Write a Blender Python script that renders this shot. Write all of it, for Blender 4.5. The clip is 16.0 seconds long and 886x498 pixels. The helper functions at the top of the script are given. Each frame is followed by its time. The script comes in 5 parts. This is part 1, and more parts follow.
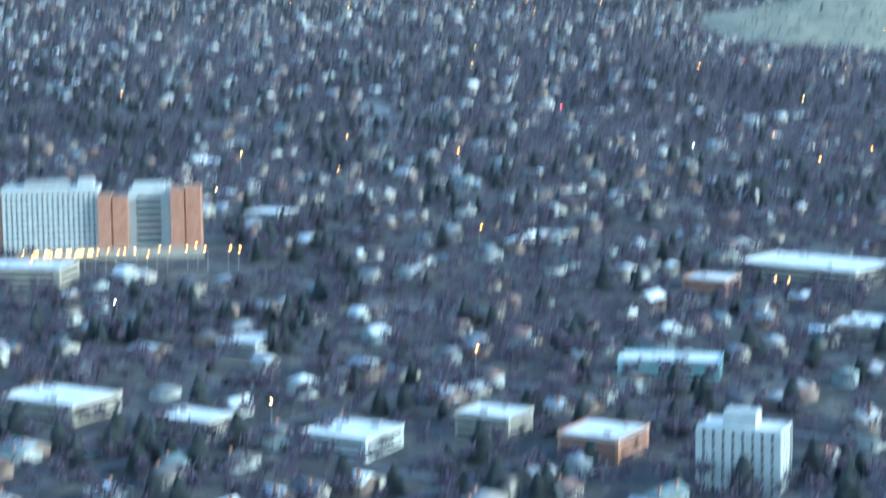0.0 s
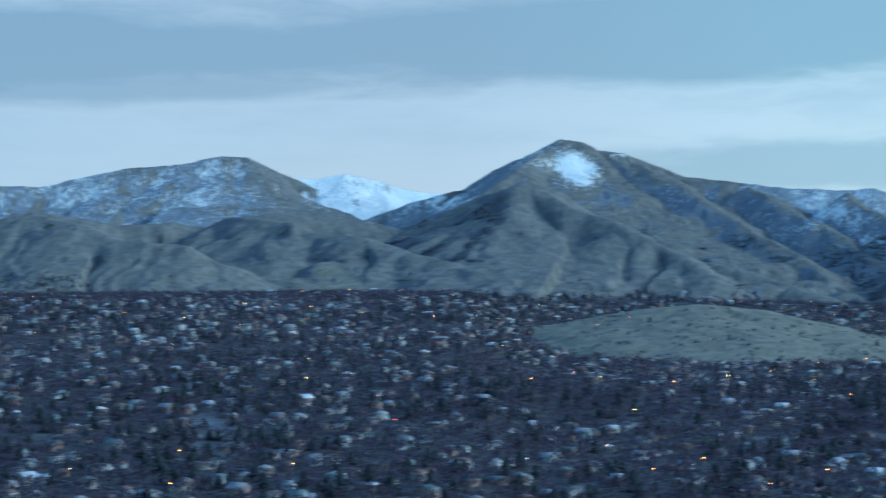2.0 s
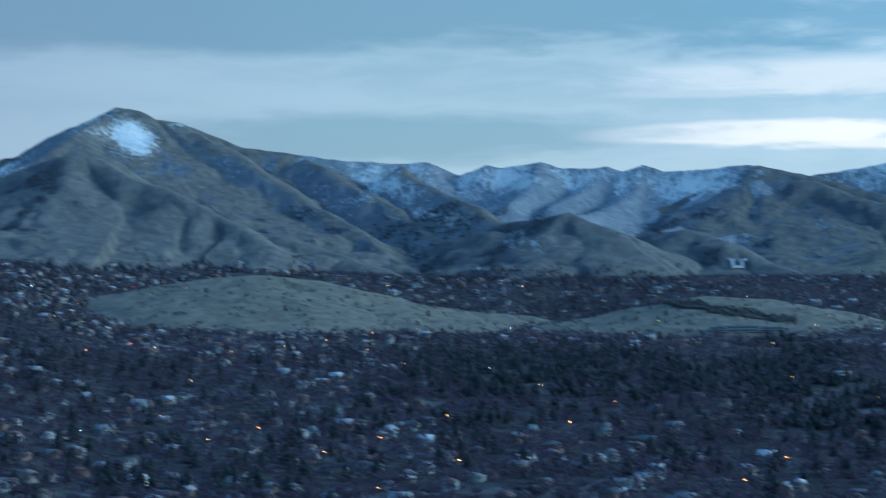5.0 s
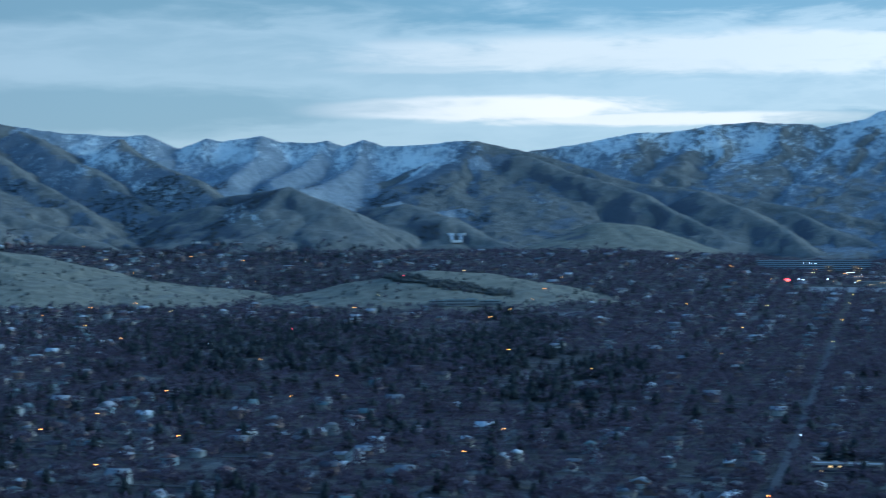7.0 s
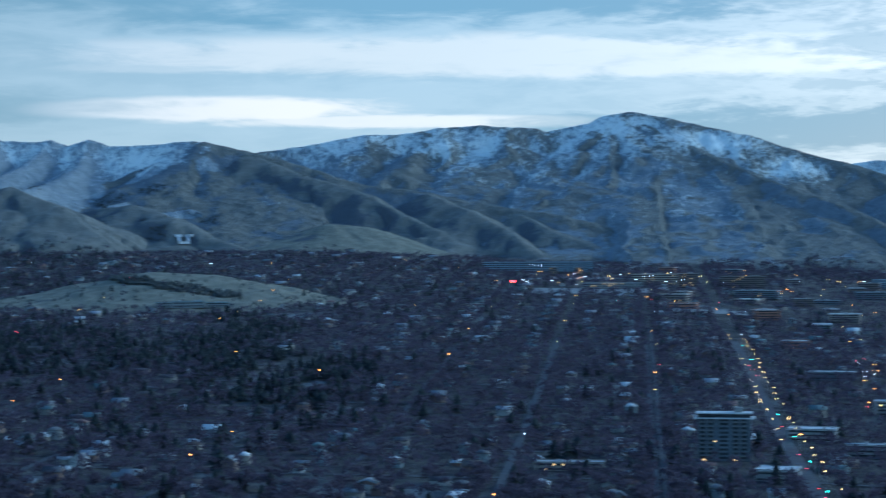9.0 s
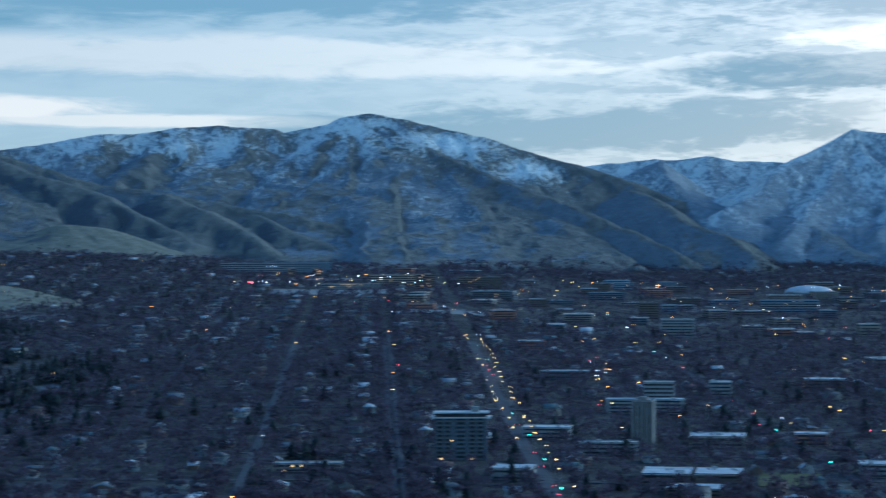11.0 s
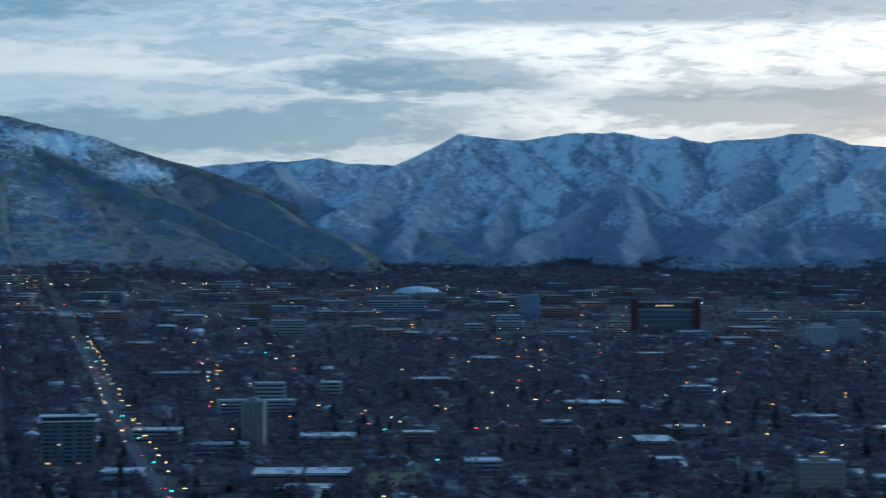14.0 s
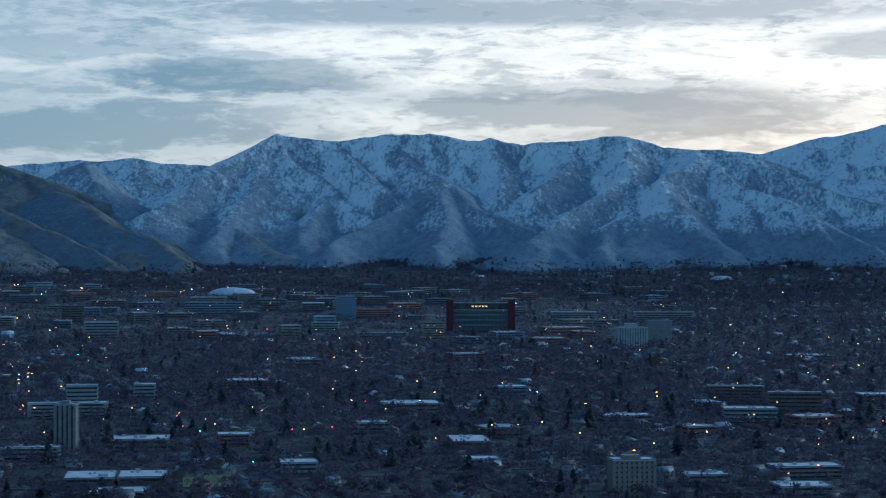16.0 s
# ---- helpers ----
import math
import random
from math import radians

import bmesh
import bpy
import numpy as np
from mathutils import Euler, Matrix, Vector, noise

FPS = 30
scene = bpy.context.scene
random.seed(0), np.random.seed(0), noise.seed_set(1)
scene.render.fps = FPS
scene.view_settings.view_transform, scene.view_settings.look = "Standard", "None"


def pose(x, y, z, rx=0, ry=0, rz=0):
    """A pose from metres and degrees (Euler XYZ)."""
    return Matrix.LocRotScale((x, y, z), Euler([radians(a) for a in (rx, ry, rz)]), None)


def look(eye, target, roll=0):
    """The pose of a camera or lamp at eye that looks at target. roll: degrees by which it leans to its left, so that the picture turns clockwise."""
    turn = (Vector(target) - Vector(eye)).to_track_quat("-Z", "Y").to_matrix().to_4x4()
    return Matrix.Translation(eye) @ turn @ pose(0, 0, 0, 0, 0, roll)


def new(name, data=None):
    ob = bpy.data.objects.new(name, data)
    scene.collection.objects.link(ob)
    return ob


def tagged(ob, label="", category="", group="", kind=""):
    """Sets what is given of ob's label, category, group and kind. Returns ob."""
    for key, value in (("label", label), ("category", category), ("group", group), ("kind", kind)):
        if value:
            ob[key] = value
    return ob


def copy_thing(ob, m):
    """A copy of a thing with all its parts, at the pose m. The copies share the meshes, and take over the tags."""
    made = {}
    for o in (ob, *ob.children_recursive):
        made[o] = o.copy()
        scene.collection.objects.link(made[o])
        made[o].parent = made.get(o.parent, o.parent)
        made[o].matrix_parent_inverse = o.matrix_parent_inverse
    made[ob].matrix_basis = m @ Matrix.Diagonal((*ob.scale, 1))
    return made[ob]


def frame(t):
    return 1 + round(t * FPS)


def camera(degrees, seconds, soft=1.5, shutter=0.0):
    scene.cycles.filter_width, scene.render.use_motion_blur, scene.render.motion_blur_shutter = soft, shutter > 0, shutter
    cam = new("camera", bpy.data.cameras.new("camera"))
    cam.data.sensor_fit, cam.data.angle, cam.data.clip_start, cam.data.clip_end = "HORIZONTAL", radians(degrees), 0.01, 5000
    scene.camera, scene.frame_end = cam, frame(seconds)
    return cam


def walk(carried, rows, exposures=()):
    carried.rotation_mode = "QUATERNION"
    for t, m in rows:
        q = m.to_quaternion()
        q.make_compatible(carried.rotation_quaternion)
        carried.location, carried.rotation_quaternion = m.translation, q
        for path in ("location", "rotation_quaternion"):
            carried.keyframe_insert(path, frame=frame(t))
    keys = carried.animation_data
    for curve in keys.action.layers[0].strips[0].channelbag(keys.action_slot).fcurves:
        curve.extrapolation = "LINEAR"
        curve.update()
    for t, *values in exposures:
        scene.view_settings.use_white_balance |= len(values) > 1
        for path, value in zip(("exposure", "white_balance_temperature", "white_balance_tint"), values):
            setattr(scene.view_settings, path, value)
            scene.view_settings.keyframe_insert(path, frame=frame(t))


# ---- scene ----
# A level drone hangs in the air over the town and turns in place: first it tilts up, then it pans to its right.
EYE = 160.0
SECONDS = 16.0
cam = camera(25.84, SECONDS, soft=1.15, shutter=0.9)
TURN = [  # seconds, bearing (clockwise), pitch, roll in degrees
    (0.0, 0.0, -7.441, -0.56), (0.5, 0.831, -3.185, -0.558), (1.0, 1.661, 0.384, -0.556), (1.5, 2.925, 1.604, -0.555),
    (2.0, 4.994, 1.761, -0.536), (2.5, 7.381, 1.771, -0.518), (3.0, 9.69, 1.761, -0.488), (3.5, 11.82, 1.665, -0.451),
    (4.0, 13.879, 1.519, -0.417), (4.5, 15.948, 1.274, -0.394), (5.0, 18.07, 0.785, -0.377), (5.2, 18.941, 0.547, -0.36),
    (7.5, 28.328, -0.017, -0.34), (8.0, 30.348, -0.022, -0.322), (8.5, 32.395, -0.02, -0.30), (9.0, 34.384, -0.024, -0.275),
    (9.2, 35.146, -0.026, -0.265), (11.5, 44.069, -0.027, -0.225), (12.0, 45.98, -0.027, -0.19), (12.5, 47.872, -0.031, -0.15),
    (13.0, 49.746, -0.026, -0.107), (13.5, 51.65, -0.026, -0.071), (14.0, 53.626, -0.024, -0.049), (14.5, 55.512, -0.018, -0.035),
    (15.0, 57.078, -0.019, -0.015), (15.5, 58.43, -0.004, 0.0), (16.0, 59.079, 0.001, 0.0),
]
EXPOSURES = [  # seconds, stops, kelvin, tint: the drone's camera darkens and cools its picture as the sky comes into it
    (0.0, 1.80, 6500, 10), (0.5, 1.62, 6050, 10), (0.8, 1.18, 5850, 10), (1.0, 0.93, 5750, 10), (1.5, 0.42, 5500, 10), (2.5, 0.14, 5400, 10), (3.5, -0.08, 5280, 10), (9.0, -0.17, 5180, 10), (16.0, -0.68, 5230, 10),
]
walk(cam, [(t, pose(0, 0, EYE, 90 + pitch, 0, -bearing) @ pose(0, 0, 0, 0, 0, roll)) for t, bearing, pitch, roll in TURN], EXPOSURES)

# ---- world: dawn under a broken cloud deck, brightest low in the direction of the rising sun ----
SUN_BEARING, SUN_HEIGHT = 72.0, 3.0
# grey cloud and brighter breaks: bearing, height, half width, half height in degrees, how much
CLOUD_BANKS = [(-14, 7.6, 26, 1.5, 1.0), (14, 8.0, 20, 1.5, 1.0), (-6, 6.6, 9, 0.5, 0.8), (17, 4.1, 8, 0.75, 0.75), (36, 7.6, 11, 0.8, 0.9), (47, 3.5, 10, 0.8, 0.85), (53.4, 5.1, 4.2, 0.62, 1.0),
               (64.4, 4.1, 6.5, 0.85, 1.0), (62, 7.0, 10, 0.4, 0.7), (73, 5.9, 3.2, 0.4, 1.0), (100, 6.0, 16, 1.2, 0.9), (170, 6.0, 50, 2.0, 1.0)]
GLOWS = [(27.0, 4.1, 5.0, 0.34, 1.0), (33, 3.75, 5.0, 0.2, 0.8), (36, 5.6, 14, 0.55, 0.5), (25.5, 5.3, 3, 0.2, 0.3), (62, 5.6, 9, 0.9, 0.9), (60, 3.8, 6, 0.5, 0.5), (80, 5.2, 12, 1.4, 1.0)]
# unseen sky behind the drone is brightened as fill for the mountain faces
CLEAR_SKY = [(-180, (0.56, 1.00, 1.30)), (-120, (0.58, 1.06, 1.40)), (-40, (0.30, 0.47, 0.57)), (3, (0.37, 0.47, 0.53)), (18, (0.42, 0.55, 0.59)), (34, (0.50, 0.64, 0.68)), (58, (0.97, 0.99, 0.92)), (80, (1.32, 1.26, 1.12)),
             (130, (0.95, 1.2, 1.35)), (180, (0.56, 1.00, 1.30))]
CLOUD_TONE = [(-180, (0.48, 0.88, 1.16)), (-120, (0.50, 0.92, 1.22)), (-40, (0.19, 0.32, 0.41)), (3, (0.195, 0.30, 0.38)), (18, (0.20, 0.35, 0.42)), (34, (0.17, 0.37, 0.49)), (50, (0.19, 0.37, 0.48)), (60, (0.27, 0.40, 0.49)), (80, (0.38, 0.50, 0.60)),
              (130, (0.8, 1.05, 1.2)), (180, (0.48, 0.88, 1.16))]
GLOW_TONE = [(-180, (0.4, 0.58, 0.74)), (-40, (0.5, 0.6, 0.65)), (20, (0.7, 0.74, 0.74)), (30, (1.05, 0.97, 0.84)), (58, (1.5, 1.40, 1.18)), (80, (1.6, 1.5, 1.28)), (130, (1.1, 1.35, 1.45)), (180, (0.4, 0.58, 0.74))]


class Nodes:
    """Short-hand for building a node tree."""

    def __init__(self, tree):
        self.tree = tree
        tree.nodes.clear()

    def add(self, kind):
        return self.tree.nodes.new(kind)

    def link(self, a, b):
        self.tree.links.new(a, b)

    def put(self, socket, value):
        if hasattr(value, "is_output"):
            self.link(value, socket)
        else:
            socket.default_value = value

    def math(self, op, a, b=0.0, clamp=False):
        node = self.add("ShaderNodeMath")
        node.operation, node.use_clamp = op, clamp
        self.put(node.inputs[0], a)
        self.put(node.inputs[1], b)
        return node.outputs[0]

    def ramp(self, value, low, high, a=0.0, b=1.0, smooth=True):
        node = self.add("ShaderNodeMapRange")
        node.interpolation_type = "SMOOTHSTEP" if smooth else "LINEAR"
        for i, v in enumerate((value, low, high, a, b)):
            self.put(node.inputs[i], v)
        return node.outputs[0]

    def mix(self, factor, a, b, blend="MIX"):
        node = self.add("ShaderNodeMix")
        node.data_type, node.blend_type = "RGBA", blend
        self.put(node.inputs[0], factor)
        for socket, value in ((node.inputs[6], a), (node.inputs[7], b)):
            self.put(socket, value if hasattr(value, "is_output") else (*value, 1.0))
        return node.outputs[2]

    def noise(self, vector, scale, detail=4.0, rough=0.55, warp=0.0):
        node = self.add("ShaderNodeTexNoise")
        if vector is not None:
            self.link(vector, node.inputs["Vector"])
        for key, value in (("Scale", scale), ("Detail", detail), ("Roughness", rough), ("Distortion", warp)):
            node.inputs[key].default_value = value
        return node.outputs[0]

    def vector(self, x, y, z=0.0):
        node = self.add("ShaderNodeCombineXYZ")
        for i, v in enumerate((x, y, z)):
            self.put(node.inputs[i], v)
        return node.outputs[0]


def make_world():
    world = bpy.data.worlds.new("dawn_sky")
    scene.world = world
    world.use_nodes = True
    n = Nodes(world.node_tree)
    split = n.add("ShaderNodeSeparateXYZ")
    n.link(n.add("ShaderNodeTexCoord").outputs["Generated"], split.inputs[0])
    east, north, up = split.outputs
    flat = n.math("SQRT", n.math("ADD", n.math("MULTIPLY", east, east), n.math("MULTIPLY", north, north)))
    height = n.math("MULTIPLY", n.math("ARCTAN2", up, flat), 57.29578)
    bearing = n.math("MULTIPLY", n.math("ARCTAN2", east, north), 57.29578)
    # clouds lie in long level sheets near the skyline
    sheet = n.vector(n.math("MULTIPLY", bearing, 0.075), n.math("MULTIPLY", height, 0.55))
    wisp = n.vector(n.math("MULTIPLY", bearing, 0.30), n.math("MULTIPLY", height, 1.5), 3.7)
    broad = n.math("SUBTRACT", n.noise(sheet, 1.0, 3.0, 0.5, 0.3), 0.5)
    fine = n.math("SUBTRACT", n.noise(wisp, 1.0, 7.0, 0.62, 0.4), 0.5)
    ragged = n.ramp(bearing, 0.0, 55.0, 0.55, 2.1)
    puff = n.vector(n.math("MULTIPLY", bearing, 0.85), n.math("MULTIPLY", height, 3.0), 8.1)
    puffs = n.math("MULTIPLY", n.math("SUBTRACT", n.noise(puff, 1.0, 6.0, 0.6, 0.3), 0.5), n.ramp(bearing, 25.0, 55.0, 0.2, 1.5))
    wander = n.math("ADD", n.math("ADD", n.math("MULTIPLY", broad, 1.2), n.math("MULTIPLY", fine, ragged)), puffs)

    def banks(rows):
        total = None
        for at, up_at, wide, tall, much in rows:
            dx = n.math("DIVIDE", n.math("SUBTRACT", bearing, at), wide)
            dy = n.math("DIVIDE", n.math("SUBTRACT", height, up_at), tall)
            far = n.math("SQRT", n.math("ADD", n.math("MULTIPLY", dx, dx), n.math("MULTIPLY", dy, dy)))
            one = n.math("MULTIPLY", n.ramp(n.math("ADD", far, wander), 1.28, 0.62), much)
            total = one if total is None else n.math("MAXIMUM", total, one)
        return total

    cover = banks(CLOUD_BANKS)
    general = n.math("MULTIPLY", n.ramp(wander, -0.15, 0.35), n.ramp(height, 4.5, 9.0, 0.25, 0.8))
    cover = n.math("MAXIMUM", cover, general)
    # small puffs break up the bright part of the sky
    flock = n.vector(n.math("MULTIPLY", bearing, 0.62), n.math("MULTIPLY", height, 2.9), 1.3)
    small = n.ramp(n.math("ADD", n.noise(flock, 1.0, 8.0, 0.64, 0.25), n.math("MULTIPLY", broad, 0.5)), 0.47, 0.66)
    cover = n.math("MAXIMUM", cover, n.math("MULTIPLY", small, n.ramp(bearing, 36.0, 56.0, 0.0, 0.85)))
    glow = banks(GLOWS)

    def by_bearing(rows):
        node = n.add("ShaderNodeValToRGB")
        node.color_ramp.interpolation = "EASE"
        while len(node.color_ramp.elements) < len(rows):
            node.color_ramp.elements.new(0.5)
        for i, (at, c) in enumerate(rows):
            node.color_ramp.elements[i].position = (at + 180) / 360
            node.color_ramp.elements[i].color = (*c, 1.0)
        n.link(n.math("DIVIDE", n.math("ADD", bearing, 180), 360), node.inputs[0])
        return node.outputs[0]

    band = n.mix(cover, by_bearing(CLEAR_SKY), by_bearing(CLOUD_TONE))
    band = n.mix(n.math("MULTIPLY", glow, n.math("SUBTRACT", 1.0, n.math("MULTIPLY", cover, 0.72))), band, by_bearing(GLOW_TONE))
    zenith = n.ramp(height, 10.0, 40.0)
    upper = n.mix(n.ramp(height, 20.0, 70.0), (0.114, 0.338, 0.68), (0.072, 0.216, 0.54))
    seen = n.mix(zenith, band, upper)
    sky = n.add("ShaderNodeTexSky")
    sky.sky_type, sky.sun_disc = "NISHITA", False
    sky.sun_elevation, sky.sun_rotation, sky.altitude = radians(SUN_HEIGHT), radians(SUN_BEARING), 1400.0
    haze = n.mix(1.0, sky.outputs[0], (0.03, 0.03, 0.03), "MULTIPLY")
    total = n.mix(1.0, seen, haze, "ADD")
    back = n.add("ShaderNodeBackground")
    n.link(total, back.inputs[0])
    back.inputs[1].default_value = 1.0
    n.link(back.outputs[0], n.add("ShaderNodeOutputWorld").inputs[0])


make_world()
sun = new("sun", bpy.data.lights.new("sun", "SUN"))
sun.data.energy, sun.data.angle, sun.data.color = 3.0, radians(16), (0.68, 0.94, 1.0)
s_b, s_h = radians(SUN_BEARING + 35), radians(18)
sun.matrix_world = look((0, 0, 1000), (-math.sin(s_b) * math.cos(s_h) * 1000, -math.cos(s_b) * math.cos(s_h) * 1000, 1000 - 1000 * math.sin(s_h)))

# ---- the lie of the land, in metres; bearings in degrees clockwise ----
def hashed(ix, iy, seed):
    v = (ix.astype(np.int64) * 374761393 + iy.astype(np.int64) * 668265263 + seed * 1442695041) & 0xFFFFFFFF
    v = ((v ^ (v >> 13)) * 1274126177) & 0xFFFFFFFF
    return ((v ^ (v >> 16)) & 0xFFFF) / 65535.0


def grain(x, y, seed=0):
    """Smooth noise in -1 to 1, one cell a unit."""
    ix, iy = np.floor(x), np.floor(y)
    fx, fy = x - ix, y - iy
    fx, fy = fx * fx * fx * (fx * (fx * 6 - 15) + 10), fy * fy * fy * (fy * (fy * 6 - 15) + 10)
    a, b = hashed(ix, iy, seed), hashed(ix + 1, iy, seed)
    c, d = hashed(ix, iy + 1, seed), hashed(ix + 1, iy + 1, seed)
    return 2 * ((a + (b - a) * fx) * (1 - fy) + (c + (d - c) * fx) * fy) - 1


def layers(x, y, seed=0, octaves=4, rough=0.5):
    total, size, most = 0.0, 1.0, 0.0
    for k in range(octaves):
        total = total + size * grain(x * 2 ** k + 17.3 * k, y * 2 ** k - 9.1 * k, seed + k)
        most, size = most + size, size * rough
    return total / most


def facets(x, y, seed=0):
    """Straight-sided ribs along y in 0 to 1, sharp at crest and foot."""
    ix, iy = np.floor(x), np.floor(y)
    fx, fy = x - ix, y - iy
    fy = fy * fy * (3 - 2 * fy)
    a, b = hashed(ix, iy, seed), hashed(ix + 1, iy, seed)
    c, d = hashed(ix, iy + 1, seed), hashed(ix + 1, iy + 1, seed)
    return 1 - np.abs(2 * ((a + (b - a) * fx) * (1 - fy) + (c + (d - c) * fx) * fy) - 1)


def smooth(a, b, v):
    f = np.clip((v - a) / (b - a), 0, 1)
    return f * f * (3 - 2 * f)


# height of the valley floor and the bench, by bearing (rows) and distance (columns)
FLOOR_AT = (0, 600, 1000, 1500, 2000, 2600, 2800, 3000, 3500, 4200, 5000)
FLOOR_TO = (-60, -5, 5, 9, 20, 30, 40, 50, 60, 75, 140)
FLOOR = np.array((
    (0, 0, 0, 0, 0, 0, 0, 0, 10, 40, 60),
    (0, 0, 8, 42, 90, 142, 160, 174, 188, 200, 200),
    (0, 0, 8, 38, 82, 132, 152, 168, 186, 198, 200),
    (0, 0, 6, 28, 60, 84, 90, 114, 172, 190, 200),
    (0, 0, 6, 24, 52, 74, 76, 86, 148, 180, 190),
    (0, 0, 4, 20, 50, 76, 84, 106, 146, 166, 180),
    (0, 0, 2, 18, 48, 78, 90, 100, 122, 140, 150),
    (0, 0, 0, 13, 34, 55, 62, 68, 86, 140, 155),
    (0, 0, 0, 11, 28, 48, 54, 60, 76, 156, 172),
    (0, 0, 0, 9, 24, 40, 46, 52, 70, 172, 185),
    (0, 0, 0, 0, 0, 0, 0, 0, 10, 40, 60)))


def floor_height(bearing, r):
    rows = np.stack([np.interp(r, FLOOR_AT, row) for row in FLOOR])
    k = np.clip(np.searchsorted(FLOOR_TO, bearing) - 1, 0, len(FLOOR_TO) - 2)
    lo, hi = np.array(FLOOR_TO)[k], np.array(FLOOR_TO)[k + 1]
    f = smooth(0, 1, (bearing - lo) / (hi - lo))
    i = np.arange(len(r))
    return rows[k, i] * (1 - f) + rows[k + 1, i] * f


# ---- mountains: crest lines and spurs as (bearing, angle above the eye, distance); the ground falls away from each to both sides ----
BEARINGS = np.concatenate([np.arange(-180, -60, 6.0), np.arange(-60, -13, 1.0), np.arange(-13, 75, 0.08), np.arange(75, 110, 1.0), np.arange(110, 180.1, 7.0)])
RANGES = np.concatenate([np.arange(0.02, 400, 57), np.arange(400, 2600, 32), np.arange(2600, 3300, 10), np.arange(3300, 4880, 6.6), np.arange(4880, 4961, 20)])
SPURS = []


def ridge(points, slope, rounding, width, depth, cover, grass, wander=26):
    """One crest line: fall of its sides, how round its top is, width and depth of its gullies, snow, and how grassy it is (0 to 1), and how far it wanders."""
    SPURS.append((np.array(points, float), slope, rounding, width, depth, cover, grass, wander))


def crest(away, profile, *look_of_it):
    """A crest from (bearing, angle) pairs; away is its distance, or rows of (bearing, distance)."""
    rows = away if isinstance(away, tuple) else ((0, away), (1, away))
    ridge([(b, a, np.interp(b, [q[0] for q in rows], [q[1] for q in rows])) for b, a in profile], *look_of_it, wander=5)


SNOWY = (0.62, 5, 92, 50, 0.22, 0.0)
SNOWY_SPUR = (0.60, 7, 62, 34, 0.20, 0.0)
DARK = (0.58, 9, 110, 46, -0.78, 0.38)
DARK_SPUR = (0.52, 14, 90, 30, -0.80, 0.42)
GRASSY = (0.50, 22, 110, 52, -1.6, 0.8)
FOLD = (0.50, 16, 85, 28, -1.6, 0.9)
# far snow peak and snow-streaked mountain
crest(4880, ((-1, 3.6), (0.5, 3.89), (1.2, 3.85), (2.1, 4.01), (3.0, 3.80), (3.7, 3.54), (4.7, 3.41), (8, 3.0)), 0.6, 5, 70, 34, 0.62, 0.0)
crest(4830, ((-40, 3.3), (-25, 3.9), (-16, 3.2), (-10, 3.42), (-8.8, 3.70), (-7.3, 3.64), (-6.8, 3.59), (-5.8, 3.87), (-4.5, 4.14), (-3.5, 4.24), (-2.6, 4.33), (-1.5, 4.56), (-0.8, 4.49),
             (-0.1, 4.16), (0.9, 3.73), (1.9, 3.22), (2.9, 2.93), (6, 1.5)), 0.6, 5, 62, 40, -0.38, 0.32)
# bare peak, its long skyline and its tail
BARE = ((13, 4640), (22, 4480), (30, 4250), (38, 3980), (43, 3900))
crest(BARE, ((-1, 1.4), (1.4, 2.31), (2.9, 2.71), (4.0, 3.12), (5.6, 3.52), (6.6, 4.09), (7.6, 4.54), (8.5, 4.98), (9.1, 4.88), (9.6, 4.62), (10.3, 4.56), (11.2, 4.18), (12.2, 3.79), (13.9, 3.59)), *DARK)
crest(BARE, ((13.9, 3.59), (15.2, 3.41), (16.9, 3.30), (17.6, 3.36), (18.6, 2.98), (19.4, 3.25), (19.9, 3.18), (21.0, 3.35), (21.6, 3.15), (22.5, 3.13), (22.9, 3.18), (23.4, 3.02), (24.0, 3.23),
             (24.6, 3.00), (25.5, 3.04), (26.8, 3.19), (27.4, 3.16)), 0.58, 9, 78, 40, -0.35, 0.1)
crest(BARE, ((27.4, 3.16), (28.9, 2.84), (30.3, 2.42), (32.0, 1.90), (33.0, 1.80), (34.7, 1.50), (36.3, 1.16), (38.0, 0.96), (39.7, 0.47), (41.3, -0.21), (42.6, -0.7), (45, -2)), 0.50, 14, 115, 40, -0.95, 0.45)
# broad mountain and the canyon behind its tail
crest(((40, 4690), (46, 4520), (52, 4250)), ((25, 1.8), (27.7, 2.52), (28.9, 2.85), (30.3, 3.05), (32.2, 3.38), (33.0, 3.35), (34.3, 3.54), (35.5, 3.64), (37.2, 3.52), (37.4, 3.41), (38.7, 3.68), (39.2, 3.89),
      (39.9, 4.00), (41.0, 3.82), (42.2, 3.52), (43.3, 3.28), (44.7, 2.83)), 0.52, 12, 90, 40, -0.42, 0.32)
crest(((40, 4690), (46, 4520), (52, 4250)), ((44.7, 2.83), (46.5, 2.33), (47.8, 1.91), (49.0, 1.41), (50.7, 0.82), (51.5, 0.48), (52.3, -0.03), (53.2, -0.5), (56, -2)), 0.52, 12, 110, 26, -0.8, 0.38)
crest(4840, ((43, 1.6), (45.5, 2.17), (46.5, 2.42), (47.5, 2.50), (48.4, 2.61), (49.0, 2.55), (49.9, 2.66), (50.8, 2.52), (52.2, 2.45), (55, 2.3)), 0.6, 6, 90, 30, 0.18, 0.0)
